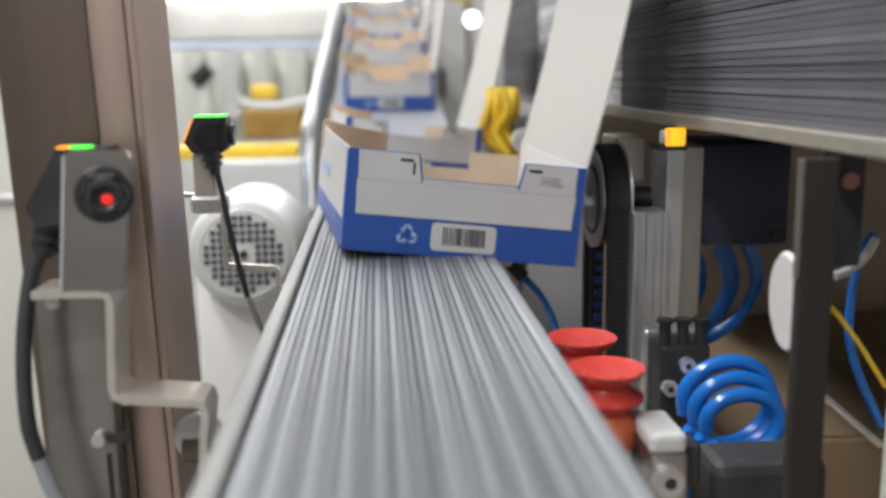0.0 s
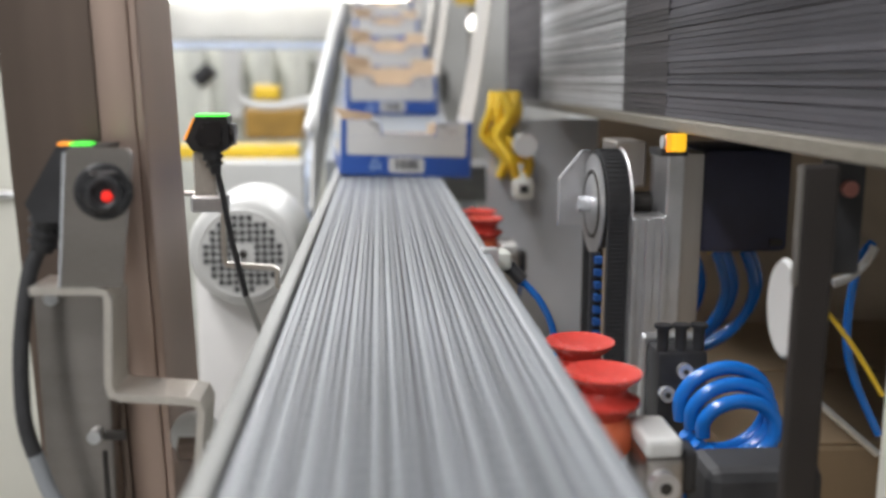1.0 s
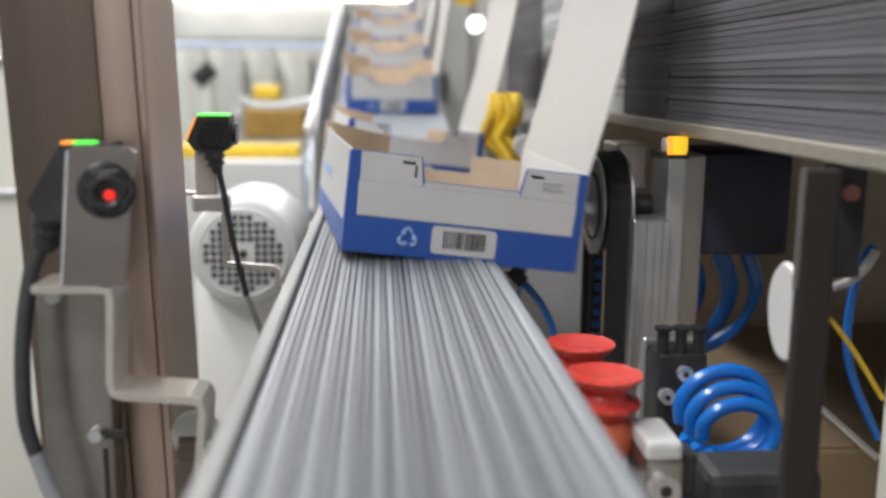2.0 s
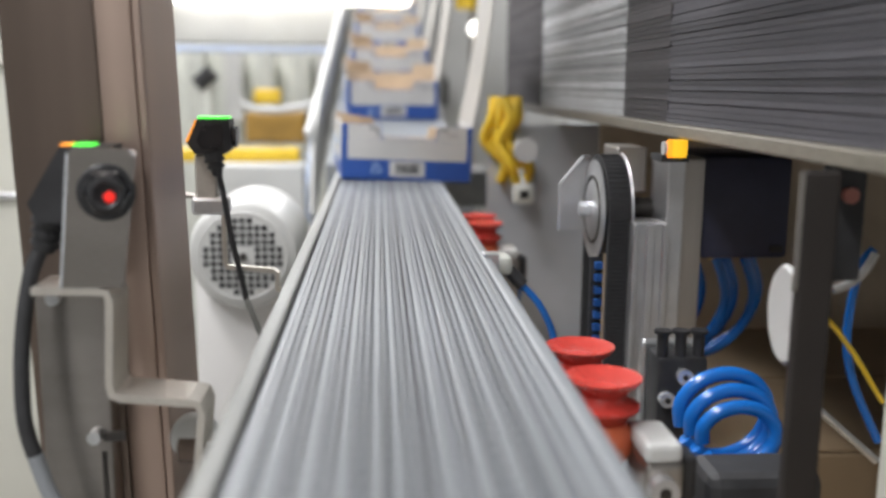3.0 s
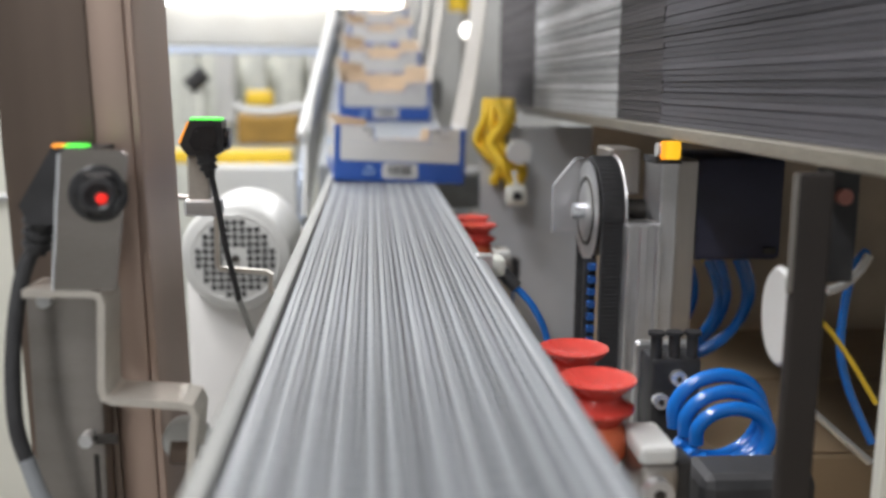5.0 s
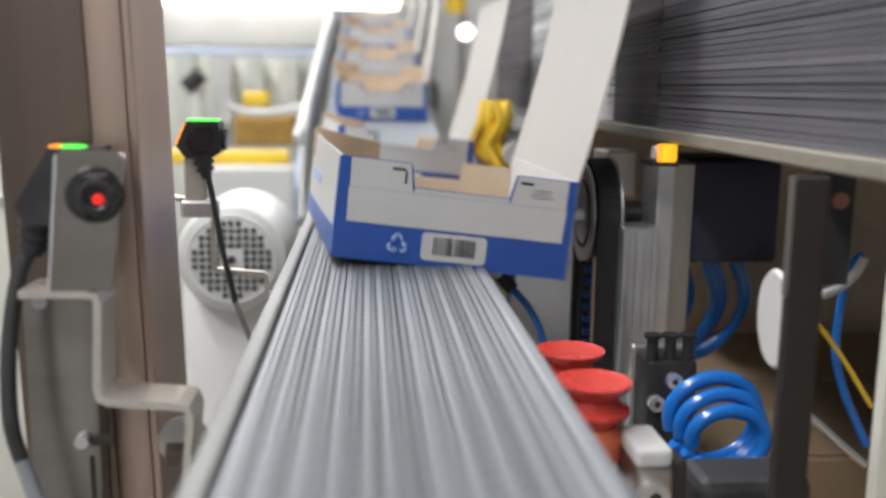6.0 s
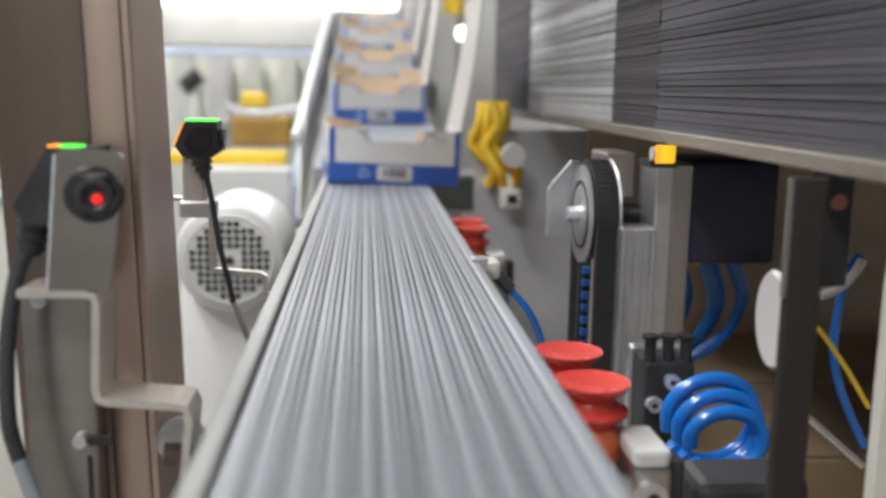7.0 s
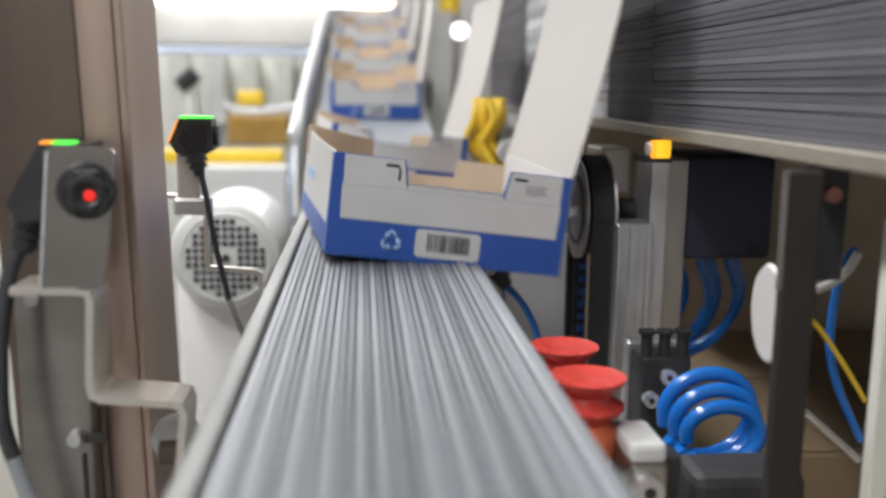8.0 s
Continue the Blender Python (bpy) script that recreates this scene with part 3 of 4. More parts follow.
    part("guard_rim", slab([(0.1815, 0.903), (0.1828, 0.903), (0.1828, 0.9505), (0.2058, 0.9778), (0.213, 0.9778), (0.213, 0.9793), (0.2050, 0.9793), (0.1815, 0.9512)], 0.002, "y"), SCREW, d, "polished rim", m=pose(0, 0.9325, 0))
    # grooved profile
    pr = part("guide_profile", box(0.232, 0.266, 0.835, 0.87, 0.45, 0.925, 0.002), BRIGHT, d, "grooved aluminium guide profile")
    for gx in (0.2325, 0.2445, 0.2475, 0.2600):
        part("profile_rib", box(gx, gx + 0.0045, 0.8305, 0.8352, 0.45, 0.9235, 0.0008), BRIGHT, pr)
    part("back_profile", box(0.266, 0.283, 0.845, 0.90, 0.45, 0.983, 0.002), BRIGHT, d)
    part("side_profile", box(0.2835, 0.305, 0.855, 0.92, 0.45, 0.983, 0.002), STEEL, d)
    part("top_bracket", box(0.232, 0.262, 0.90, 0.96, 0.945, 0.99, 0.002), STEEL, d)
    part("shaft", rod((0.237, 0.90, 0.929), (0.27, 0.90, 0.929), 0.012), STEEL_DARK, d, smooth=True)
    m = thing("drive_motor", "dark navy boxy drive motor beside the guide profile", "motor")
    part("motor_body", box(0.3055, 0.393, 0.86, 0.98, 0.8855, 0.985, 0.006), NAVY, m, smooth=True)
    part("type_plate", box(0.374, 0.386, 0.8575, 0.8605, 0.892, 0.8985), STEEL_DARK, m)
    v = thing("valve_block", "black valve block with three plugs and steel screws", "valve", pose(0.0035, 0, -0.004))
    part("valve_body", box(0.2210, 0.2630, 0.715, 0.75, 0.760, 0.836, 0.004), BLACK, v, smooth=True)
    for x in (0.226, 0.241, 0.256):
        p = part("plug", rod((x, 0.722, 0.834), (x, 0.722, 0.856), 0.0048), BLACK, v, smooth=True)
        part("plug_cap", rod((x, 0.722, 0.8545), (x, 0.722, 0.8575), 0.0072), BLACK, p, smooth=True)
    for x, z in ((0.2425, 0.8205), (0.2285, 0.8015)):
        s = part("screw", rod((x, 0.716, z), (x, 0.709, z), 0.0066, 20), SCREW, v, "shiny steel screw", smooth=True)
        part("screw_socket", rod((x, 0.7095, z), (x, 0.7085, z), 0.0024, 6), STEEL_DARK, s)
    part("bracket_plate", box(0.2165, 0.270, 0.75, 0.758, 0.765, 0.842, 0.004), ZINC, v)
    part("valve_foot", box(0.222, 0.262, 0.72, 0.757, 0.004, 0.781, 0.003), STEEL_DARK, v)
    # coil of blue hose
    h = thing("hose_coil", "coil of glossy blue air hose", "air hose")
    for i in range(3):
        cx, cy, cz = 0.2500 + 0.002 * i, 0.640 - 0.0105 * i, 0.8165 - 0.0050 * i
        rx, rz = 0.0315 - 0.0033 * i, 0.0285 - 0.0042 * i
        pts = []
        for k in range(11):
            a = radians(215 - k * 36)
            pts.append((cx + rx * math.cos(a) + 0.008 * math.sin(a), cy - 0.0105 * k / 10, cz - 0.0065 * k / 10 + rz * math.sin(a) - 0.004 * math.cos(a)))
        part("hose_loop", tube(pts, 0.0053, 14, 5), BLUE_HOSE, h, smooth=True)
    # hanging hoses
    h = thing("hose_bundle", "bundle of curved blue air hoses with yellow collars", "air hose")
    for x, dy in ((0.328, 0.03), (0.344, 0.0), (0.361, 0.02), (0.377, 0.005), (0.392, 0.03)):
        part("hose", tube([(x - 0.006, 0.95 + dy, 0.895), (x + 0.012, 0.95 + dy, 0.868), (x + 0.024, 0.95 + dy, 0.828), (x + 0.014, 0.96 + dy, 0.788), (x - 0.016, 0.97 + dy, 0.760), (x - 0.07, 0.98 + dy, 0.745)], 0.0053), BLUE_HOSE, h, smooth=True)
        part("collar", rod((x + 0.0085, 0.949 + dy, 0.872), (x + 0.0015, 0.949 + dy, 0.883), 0.0069), YELLOW, h, "yellow collar")
    # near post with white roller
    p = thing("guide_post", "dark steel post with a bright edge and white roller", "machine post")
    part("post", box(0.2350, 0.2560, 0.5, 0.508, 0.0, 1.0032, 0.002), DARK_POST, p)
    part("edge_strip", box(0.2318, 0.2349, 0.4995, 0.502, 0.935, 1.0032, 0.0006), STEEL, p, "bright steel edge")
    part("roller", lathe([(0, 0), (0.023, 0), (0.0285, 0.0015), (0.0305, 0.004), (0.0285, 0.006), (0, 0.006)], 36), WHITE, p, "white plastic roller", m=pose(0.2470, 0.530, 0.914, 0, -90, -6), smooth=True)
    b = thing("junction_box", "dark box with small red lamp under the board tray", "junction box")
    part("box_body", box(0.272, 0.298, 0.55, 0.558, 0.93, 1.0033, 0.002), BLACK, b)
    part("red_lamp", rod((0.2865, 0.55, 0.984), (0.2865, 0.546, 0.984), 0.0050), PINK_LAMP, b)
    c = thing("cable", "bright blue and yellow cables hanging by the post", "cable")
    part("blue_cable", tube([(0.322, 0.58, 0.945), (0.313, 0.58, 0.930), (0.309, 0.58, 0.885), (0.317, 0.58, 0.852), (0.337, 0.58, 0.812)], 0.0029), BLUE_HOSE, c, smooth=True)
    part("white_cable", tube([(0.318, 0.57, 0.944), (0.312, 0.57, 0.933), (0.302, 0.57, 0.924), (0.292, 0.57, 0.920)], 0.0029), WHITE, c, smooth=True)
    part("yellow_cable", tube([(0.281, 0.56, 0.906), (0.290, 0.56, 0.897), (0.299, 0.56, 0.886), (0.310, 0.56, 0.871), (0.326, 0.56, 0.847)], 0.0017), YELLOW, c, smooth=True)
    # signal lamp
    l = thing("signal_lamp", "small amber signal lamp with white cap", "signal lamp")
    part("lamp_lens", rod((0.259, 0.80, 0.988), (0.259, 0.80, 1.003), 0.0085), LAMP_YELLOW, l, smooth=True)
    part("lens_stripe", box(0.2485, 0.2525, 0.793, 0.797, 0.988, 1.003), LED_ORANGE, l)
    part("lamp_cap", rod((0.246, 0.80, 0.996), (0.249, 0.80, 0.996), 0.006), WHITE, l)
    part("lamp_foot", box(0.244, 0.268, 0.795, 0.83, 0.984, 0.990), BLACK, l)
    # grey plate
    g = part("guard_sheet", box(0.165, 0.52, 1.42, 1.425, 0.30, 0.99, 0.001), GREY_PLATE, label="grey sheet metal guard behind the drive")
    tagged(g, category="guard sheet")
    r = thing("machine_bed", "brown stained machine bed with a loose steel rod", "machine bed")
    part("bed_plate", box(0.20, 0.9, 0.2, 1.35, 0.60, 0.66, 0.004), BROWN, r)
    part("back_sheet", box(0.31, 1.2, 1.30, 1.31, 0.66, 1.2, 0.002), BROWN, r)
    part("loose_rod", rod((0.311, 0.64, 0.824), (0.372, 0.64, 0.772), 0.0030), ZINC, r)
    part("dark_step", box(0.208, 0.285, 0.545, 0.590, 0.66, 0.804, 0.008), RUBBER, r)
    for lx in (0.235, 0.84):
        part("leg", box(lx - 0.03, lx + 0.03, 0.3, 0.36, 0, 0.60, 0.003), STEEL_DARK, r)
        part("leg", box(lx - 0.03, lx + 0.03, 1.2, 1.26, 0, 0.60, 0.003), STEEL_DARK, r)
    x = thing("cardboard_box", "plain brown cardboard box lying on the machine bed", "box")
    part("box_body", box(0.30, 0.78, 0.76, 1.18, 0.66, 0.728, 0.004), KRAFT, x)
    part("top_flap", box(0.302, 0.778, 0.762, 0.965, 0.7282, 0.7305, 0.0008), KRAFT, x)
    part("top_flap", box(0.302, 0.778, 0.972, 1.178, 0.7282, 0.7305, 0.0008), KRAFT, x)
    e = part("edge_post", box(0.298, 0.310, 0.50, 0.51, 0.0, 0.975, 0.001), CREAM, label="narrow cream upright post")
    tagged(e, category="post")
    # fitting and hose by the far cups
    f = thing("air_fitting", "white air fitting with black elbow and blue hose", "air fitting")
    part("fitting", box(0.104, 0.122, 0.84, 0.87, BELT - 0.025, BELT - 0.008, 0.004), MACHINE_GREEN, f, smooth=True)
    part("elbow", rod((0.120, 0.85, BELT - 0.022), (0.133, 0.845, BELT - 0.036), 0.0065), BLACK, f, smooth=True)
    part("hose", tube([(0.132, 0.845, BELT - 0.035), (0.149, 0.84, BELT - 0.055), (0.162, 0.84, BELT - 0.085), (0.166, 0.84, BELT - 0.13)], 0.0035), BLUE_HOSE, f, smooth=True)


def left_side():
    # steel upright
    u = thing("steel_upright", "tall brushed stainless steel machine upright", "machine upright")
    lean = Matrix.Translation((-0.18, 0, 0.83)) @ Matrix.Rotation(radians(-1.5), 4, "Y") @ Matrix.Translation((0.18, 0, -0.83))
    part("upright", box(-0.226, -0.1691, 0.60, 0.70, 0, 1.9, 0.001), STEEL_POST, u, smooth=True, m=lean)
    # brighter reflected band of the upright, painted as a warmer strip
    part("flange", box(-0.1690, -0.1466, 0.6005, 0.70, 0, 1.9, 0.0012), STEEL_SHEEN, u, "rounded flange with a warm reflection in its colour", smooth=True, m=lean)
    part("flange_lip", box(-0.1465, -0.141, 0.6015, 0.70, 0, 1.9, 0.001), STEEL_SHEEN, u, m=lean)
    part("lower_channel", box(-0.216, -0.172, 0.58, 0.598, 0, 0.925, 0.003), PLATE, u, "dull steel channel", smooth=True)
    # dark strip added as the shadow inside the channel
    part("channel_slot", box(-0.1795, -0.1765, 0.5785, 0.5805, 0, 0.815, 0.0004), STEEL_DARK, u)
    part("bolt_clip", box(-0.1775, -0.1640, 0.5775, 0.5805, 0.8225, 0.829, 0.0006), STEEL_DARK, u)
    part("bolt", rod((-0.1815, 0.58, 0.8275), (-0.1815, 0.570, 0.8275), 0.0044, 12), ZINC, u)
    part("bolt", rod((-0.2025, 0.58, 0.917), (-0.2025, 0.573, 0.917), 0.0044, 12), ZINC, u)
    # near light sensor on its bracket
    s = thing("light_sensor", "black round light sensor with red eye on bent steel bracket", "sensor", Matrix.LocRotScale((0, 0, 1.05 * (1 - 1.36)), None, (1.36, 1.36, 1.36)), "light sensors")
    part("mount_plate", slab([(-0.137, 0.962), (-0.111, 0.962), (-0.1035, 1.019), (-0.1055, 1.0215), (-0.1285, 1.0225), (-0.131, 1.020)], 0.002, "y"), PLATE, s, "brushed steel mounting plate", m=pose(0, 0.40, 0))
    part("plate_edge", slab([(-0.1376, 0.962), (-0.1366, 0.962), (-0.1306, 1.0200), (-0.1316, 1.0200)], 0.0024, "y"), SCREW, s, "bright cut edge", m=pose(0, 0.3995, 0))
    nut = part("lock_nut", lathe([(0.0075, 0.0055), (0.0088, 0.0062), (0.0098, 0.0050), (0.0105, 0.0036), (0.0105, -0.0005), (0.0075, -0.0005)], 6), BLACK_GLOSS, s, "black hexagonal lock nut", m=pose(-0.1155, 0.3985, 1.0035, 90, 0, 15))
    part("washer_flange", lathe([(0.0, 0.0012), (0.0112, 0.0012), (0.0120, 0.0004), (0.0120, -0.0008), (0, -0.0008)], 36), BLACK, nut, smooth=True)
    part("sensor_barrel", lathe([(0.0046, 0.0062), (0.0046, 0.0085), (0.0056, 0.0092), (0.0072, 0.0088), (0.0076, 0.0075), (0.0076, -0.0005)], 32), BLACK, nut, smooth=True)
    part("lens_well", lathe([(0.0, 0.0066), (0.0047, 0.0066)], 24), RUBBER, nut)
    part("red_eye", lathe([(0, 0.0082), (0.0015, 0.0079), (0.0023, 0.0067)], 20), LED_RED, nut, "glowing red eye", m=pose(0.0012, -0.0013, 0))
    part("sensor_body", slab([(-0.150, 0.998), (-0.135, 1.0225), (-0.116, 1.0225), (-0.116, 0.990), (-0.146, 0.990)], 0.026, "y"), BLACK, s, m=pose(0, 0.4025, 0))
    part("status_light", box(-0.1300, -0.1215, 0.403, 0.412, 1.0224, 1.0236, 0.0004), LED_GREEN, s, "green status light")
    part("status_light", box(-0.1350, -0.1305, 0.403, 0.412, 1.0224, 1.0236, 0.0004), LED_ORANGE, s, "orange status light")
    part("cable_gland", rod((-0.141, 0.413, 1.000), (-0.1480, 0.413, 0.976), 0.0080, 16, 0.0048), BLACK, s, smooth=True)
    for k in range(4):
        a, b = Vector((-0.1425, 0.413, 0.995)), Vector((-0.1480, 0.413, 0.976))
        part("gland_ring", rod(a.lerp(b, k / 4), a.lerp(b, k / 4 + 0.12), 0.0087 - 0.0008 * k, 16), BLACK, s, smooth=True)
    part("cable", tube([(-0.147, 0.413, 0.980), (-0.153, 0.41, 0.966), (-0.157, 0.405, 0.936), (-0.1565, 0.40, 0.905), (-0.153, 0.40, 0.886)], 0.0034), RUBBER, s, "black cable", smooth=True)
    part("cable_sleeve", tube([(-0.153, 0.40, 0.887), (-0.149, 0.40, 0.872), (-0.144, 0.40, 0.855), (-0.140, 0.40, 0.80)], 0.0036), STRAND_LIGHT, s, "pale grey cable sleeve", smooth=True)
    def strip(path, w, th):
        """A flat bar bent along a path in the x-z plane."""
        bm = bmesh.new()
        ps = smooth_path([(p[0], 0, p[1]) for p in path], 1)
        rows = []
        for i, p in enumerate(ps):
            d = (ps[min(i + 1, len(ps) - 1)] - ps[max(i - 1, 0)]).normalized()
            nrm = Vector((-d.z, 0, d.x)) * th / 2
            rows.append([bm.verts.new(p + nrm), bm.verts.new(p + nrm + Vector((0, w, 0))), bm.verts.new(p - nrm + Vector((0, w, 0))), bm.verts.new(p - nrm)])
        for r0, r1 in zip(rows, rows[1:]):
            for k in range(4):
                bm.faces.new((r0[k], r0[(k + 1) % 4], r1[(k + 1) % 4], r1[k]))
        bm.faces.new(rows[0]), bm.faces.new(rows[-1][::-1])
        bmesh.ops.recalc_face_normals(bm, faces=bm.faces[:])
        return bm
    part("bracket", strip([(-0.150, 0.9605), (-0.124, 0.9605), (-0.1185, 0.9595), (-0.1175, 0.956), (-0.1195, 0.918), (-0.1185, 0.9135), (-0.115, 0.912), (-0.0860, 0.9095), (-0.0815, 0.9085), (-0.0800, 0.9045), (-0.0835, 0.872)], 0.026, 0.0034), BRACKET, s, "bent steel bracket", m=pose(0, 0.40, 0))
    part("bracket_bolt", rod((-0.0925, 0.409, 0.884), (-0.0838, 0.409, 0.884), 0.0058, 6), STEEL_POST, s, "brown hexagonal bolt head")
    part("bracket_pin", rod((-0.081, 0.409, 0.884), (-0.0555, 0.409, 0.884), 0.0036, 14), STEEL, s, smooth=True)
    part("spacer_disc", lathe([(0, 0.003), (0.0105, 0.003), (0.012, 0.0015), (0.012, -0.002), (0, -0.002)], 28), WHITE, s, "white plastic spacer disc", m=pose(-0.0900, 0.4345, 0.8805, 90, 0, 0), smooth=True)
    # second sensor
    s = thing("light_sensor", "black light sensor with green and orange lights and thin cable", "sensor", group="light sensors")
    part("sensor_body", slab([(-0.173, 0.996), (-0.163, 1.017), (-0.135, 1.017), (-0.134, 0.990), (-0.143, 0.984), (-0.166, 0.986)], 0.03, "y"), BLACK, s, m=pose(0, 0.85, 0))
    part("status_light", box(-0.163, -0.136, 0.852, 0.872, 1.0171, 1.0192, 0.0006), LED_GREEN, s, "green status light")
    part("status_light", slab([(-0.1735, 0.997), (-0.1645, 1.016), (-0.1632, 1.0162), (-0.172, 0.9965)], 0.02, "y"), LED_ORANGE, s, "orange status light", m=pose(0, 0.849, 0))
    part("cable_gland", rod((-0.150, 0.853, 0.986), (-0.146, 0.85, 0.966), 0.009, 14, 0.004), BLACK, s, smooth=True)
    part("gland_ring", rod((-0.1492, 0.8525, 0.982), (-0.1486, 0.8522, 0.979), 0.0095, 14), BLACK, s, smooth=True)
    part("gland_ring", rod((-0.1480, 0.8515, 0.976), (-0.1474, 0.8512, 0.973), 0.0080, 14), BLACK, s, smooth=True)
    part("lens_barrel", rod((-0.136, 0.864, 1.001), (-0.1295, 0.864, 1.0005), 0.0098, 20), BLACK_GLOSS, s, smooth=True)
    part("face_cover", slab([(-0.164, 0.998), (-0.158, 1.012), (-0.141, 1.012), (-0.140, 0.995), (-0.146, 0.990), (-0.160, 0.991)], 0.0018, "y"), BLACK_GLOSS, s, m=pose(0, 0.8482, 0))
    part("cable", tube([(-0.146, 0.85, 0.972), (-0.141, 0.85, 0.945), (-0.135, 0.85, 0.905), (-0.127, 0.85, 0.868), (-0.124, 0.85, 0.852)], 0.0027), RUBBER, s, "thin black cable", smooth=True)
    part("cable_sleeve", tube([(-0.124, 0.85, 0.853), (-0.118, 0.85, 0.836), (-0.112, 0.85, 0.820), (-0.104, 0.85, 0.80)], 0.0028), RAIL, s, "pale grey cable sleeve", smooth=True)
    part("clamp", box(-0.168, -0.148, 0.856, 0.872, 0.935, 0.985, 0.002), BRACKET, s)
    part("clamp_screw", rod((-0.184, 0.862, 0.948), (-0.150, 0.862, 0.945), 0.0026), STEEL, s)
    part("clamp_foot", box(-0.172, -0.138, 0.854, 0.872, 0.930, 0.946, 0.003), BRIGHT, s)
    part("strap", strip([(-0.1435, 0.932), (-0.1440, 0.905), (-0.1440, 0.884), (-0.1420, 0.8805), (-0.1000, 0.8770), (-0.0960, 0.8750), (-0.0965, 0.860), (-0.0860, 0.852), (-0.0735, 0.852)], 0.008, 0.004), BRACKET, s, "thin bent steel strap", m=pose(0, 0.858, 0))
    # motor with perforated fan cover
    m = thing("fan_motor", "white painted motor with perforated round fan cover", "motor")
    part("fan_cover", lathe([(0, 0.045), (0.055, 0.045), (0.068, 0.038), (0.0745, 0.02), (0.0745, -0.12), (0, -0.12)], 48), WHITE, m, "white round fan cover", m=pose(-0.177, 1.245, 0.8275, 90, 0, 0), smooth=True)
    hole = None
    for i in range(-5, 6):
        for j in range(-5, 6):
            x, z = i * 0.0094, j * 0.0094
            if 0.015 < math.hypot(x, z) < 0.0505:
                at = pose(-0.177 + x, 1.1995, 0.8275 + z)
                if hole is None:
                    hole = part("vent_hole", box(-0.0034, 0.0034, -0.0006, 0.0006, -0.0034, 0.0034), RUBBER, m, "black square vent hole", m=at)
                else:
                    o = new("vent_hole", hole.data)
                    o.parent, o.matrix_basis = m, at
    part("centre_screw", rod((-0.177, 1.2005, 0.8275), (-0.177, 1.196, 0.8275), 0.0052), STEEL_DARK, m)
    part("cover_rim", lathe([(0.0545, 0.0446), (0.0555, 0.0462), (0.0575, 0.0462), (0.0585, 0.0440)], 48), WHITE, m, m=pose(-0.177, 1.245, 0.8275, 90, 0, 0), smooth=True)
    part("gear_case", box(-0.255, -0.10, 1.26, 1.5, 0.45, 0.83, 0.02), STAND_WHITE, m, smooth=True)
    part("stand", box(-0.26, -0.095, 1.28, 1.55, 0, 0.46, 0.004), STAND_WHITE, m)


def background():
    d = thing("cabinet", "cream painted cabinet with rounded door", "cabinet")
    part("cabinet_body", box(-1.02, -0.41, 1.526, 1.90, 0.0, 1.15, 0.01), CREAM, d)
    door = part("cabinet_door", box(-1.0, -0.42, 1.50, 1.5255, 0.06, 1.135, 0.012), CREAM, d, "cream rounded door", smooth=True)
    part("door_handle", box(-0.98, -0.96, 1.478, 1.4995, 0.62, 0.76, 0.004), BLACK, door)
    t = thing("pipe", "two thin pale pipes along the cream cabinet", "pipe")
    part("tube", rod((-1.0, 1.4935, 0.872), (-0.43, 1.4935, 0.872), 0.0065), BRIGHT, t)
    part("tube", rod((-1.0, 1.4945, 1.075), (-0.43, 1.4945, 1.075), 0.0050), STEEL, t)
    w = thing("washing_machine_line", "far grey-green process machine with white hood and yellow parts", "machine")
    part("hood", box(-0.95, -0.10, 3.82, 4.4, 1.19, 1.60, 0.05), WHITE, w, "white rounded hood", smooth=True)
    part("rail", rod((-0.95, 3.55, 1.17), (-0.1, 3.55, 1.17), 0.012), FILM_BLUE, w)
    for x, c in ((-0.70, MACHINE_GREEN), (-0.56, WHITE), (-0.44, MACHINE_GREEN), (-0.30, MACHINE_GREEN), (-0.2, WHITE)):
        part("column", box(x - 0.035, x + 0.035, 3.7, 3.8, 0.9, 1.18, 0.008), c, w)
    part("machine_body", box(-1.0, 0.0, 3.85, 4.4, 0, 1.18, 0.01), MACHINE_GREEN, w)
    part("black_valve", rod((-0.66, 3.5, 1.04), (-0.60, 3.5, 1.09), 0.03), BLACK, w)
    part("valve_stem", rod((-0.63, 3.52, 0.92), (-0.63, 3.52, 1.06), 0.03, 16, 0.02), MACHINE_GREEN, w)
    part("yellow_cap", box(-0.42, -0.33, 3.2, 3.26, 0.98, 1.03, 0.01), YELLOW, w)
    part("amber_box", box(-0.45, -0.25, 3.2, 3.4, 0.85, 0.95, 0.01), AMBER, w)
    part("white_pipe", tube([(-0.45, 3.1, 0.99), (-0.40, 3.1, 0.965), (-0.30, 3.1, 0.965), (-0.18, 3.1, 0.99)], 0.012), WHITE, w, smooth=True)
    part("yellow_rail", box(-0.62, -0.22, 2.6, 2.66, 0.835, 0.872, 0.006), YELLOW, w)
    part("white_case", box(-0.42, -0.2, 2.5, 2.6, 0.6, 0.835, 0.006), WHITE, w)
    l = thing("strip_lamp", "long glowing strip lamp on the far machine hood", "lamp")
    part("tube", box(-0.92, 0.12, 3.70, 3.76, 1.352, 1.40, 0.012), TUBE, l)
    part("bracket", box(-0.84, -0.80, 3.762, 3.82, 1.36, 1.39, 0.002), STEEL, l)
    part("bracket", box(-0.14, -0.11, 3.762, 3.82, 1.36, 1.39, 0.002), STEEL, l)
    y = thing("yellow_cable_bundle", "bundle of coiled bright yellow cables", "cable")
    rnd = random.Random(3)
    for i in range(9):
        x = 0.190 + rnd.uniform(-0.018, 0.018)
        y0 = 1.40 + rnd.uniform(-0.02, 0.02)
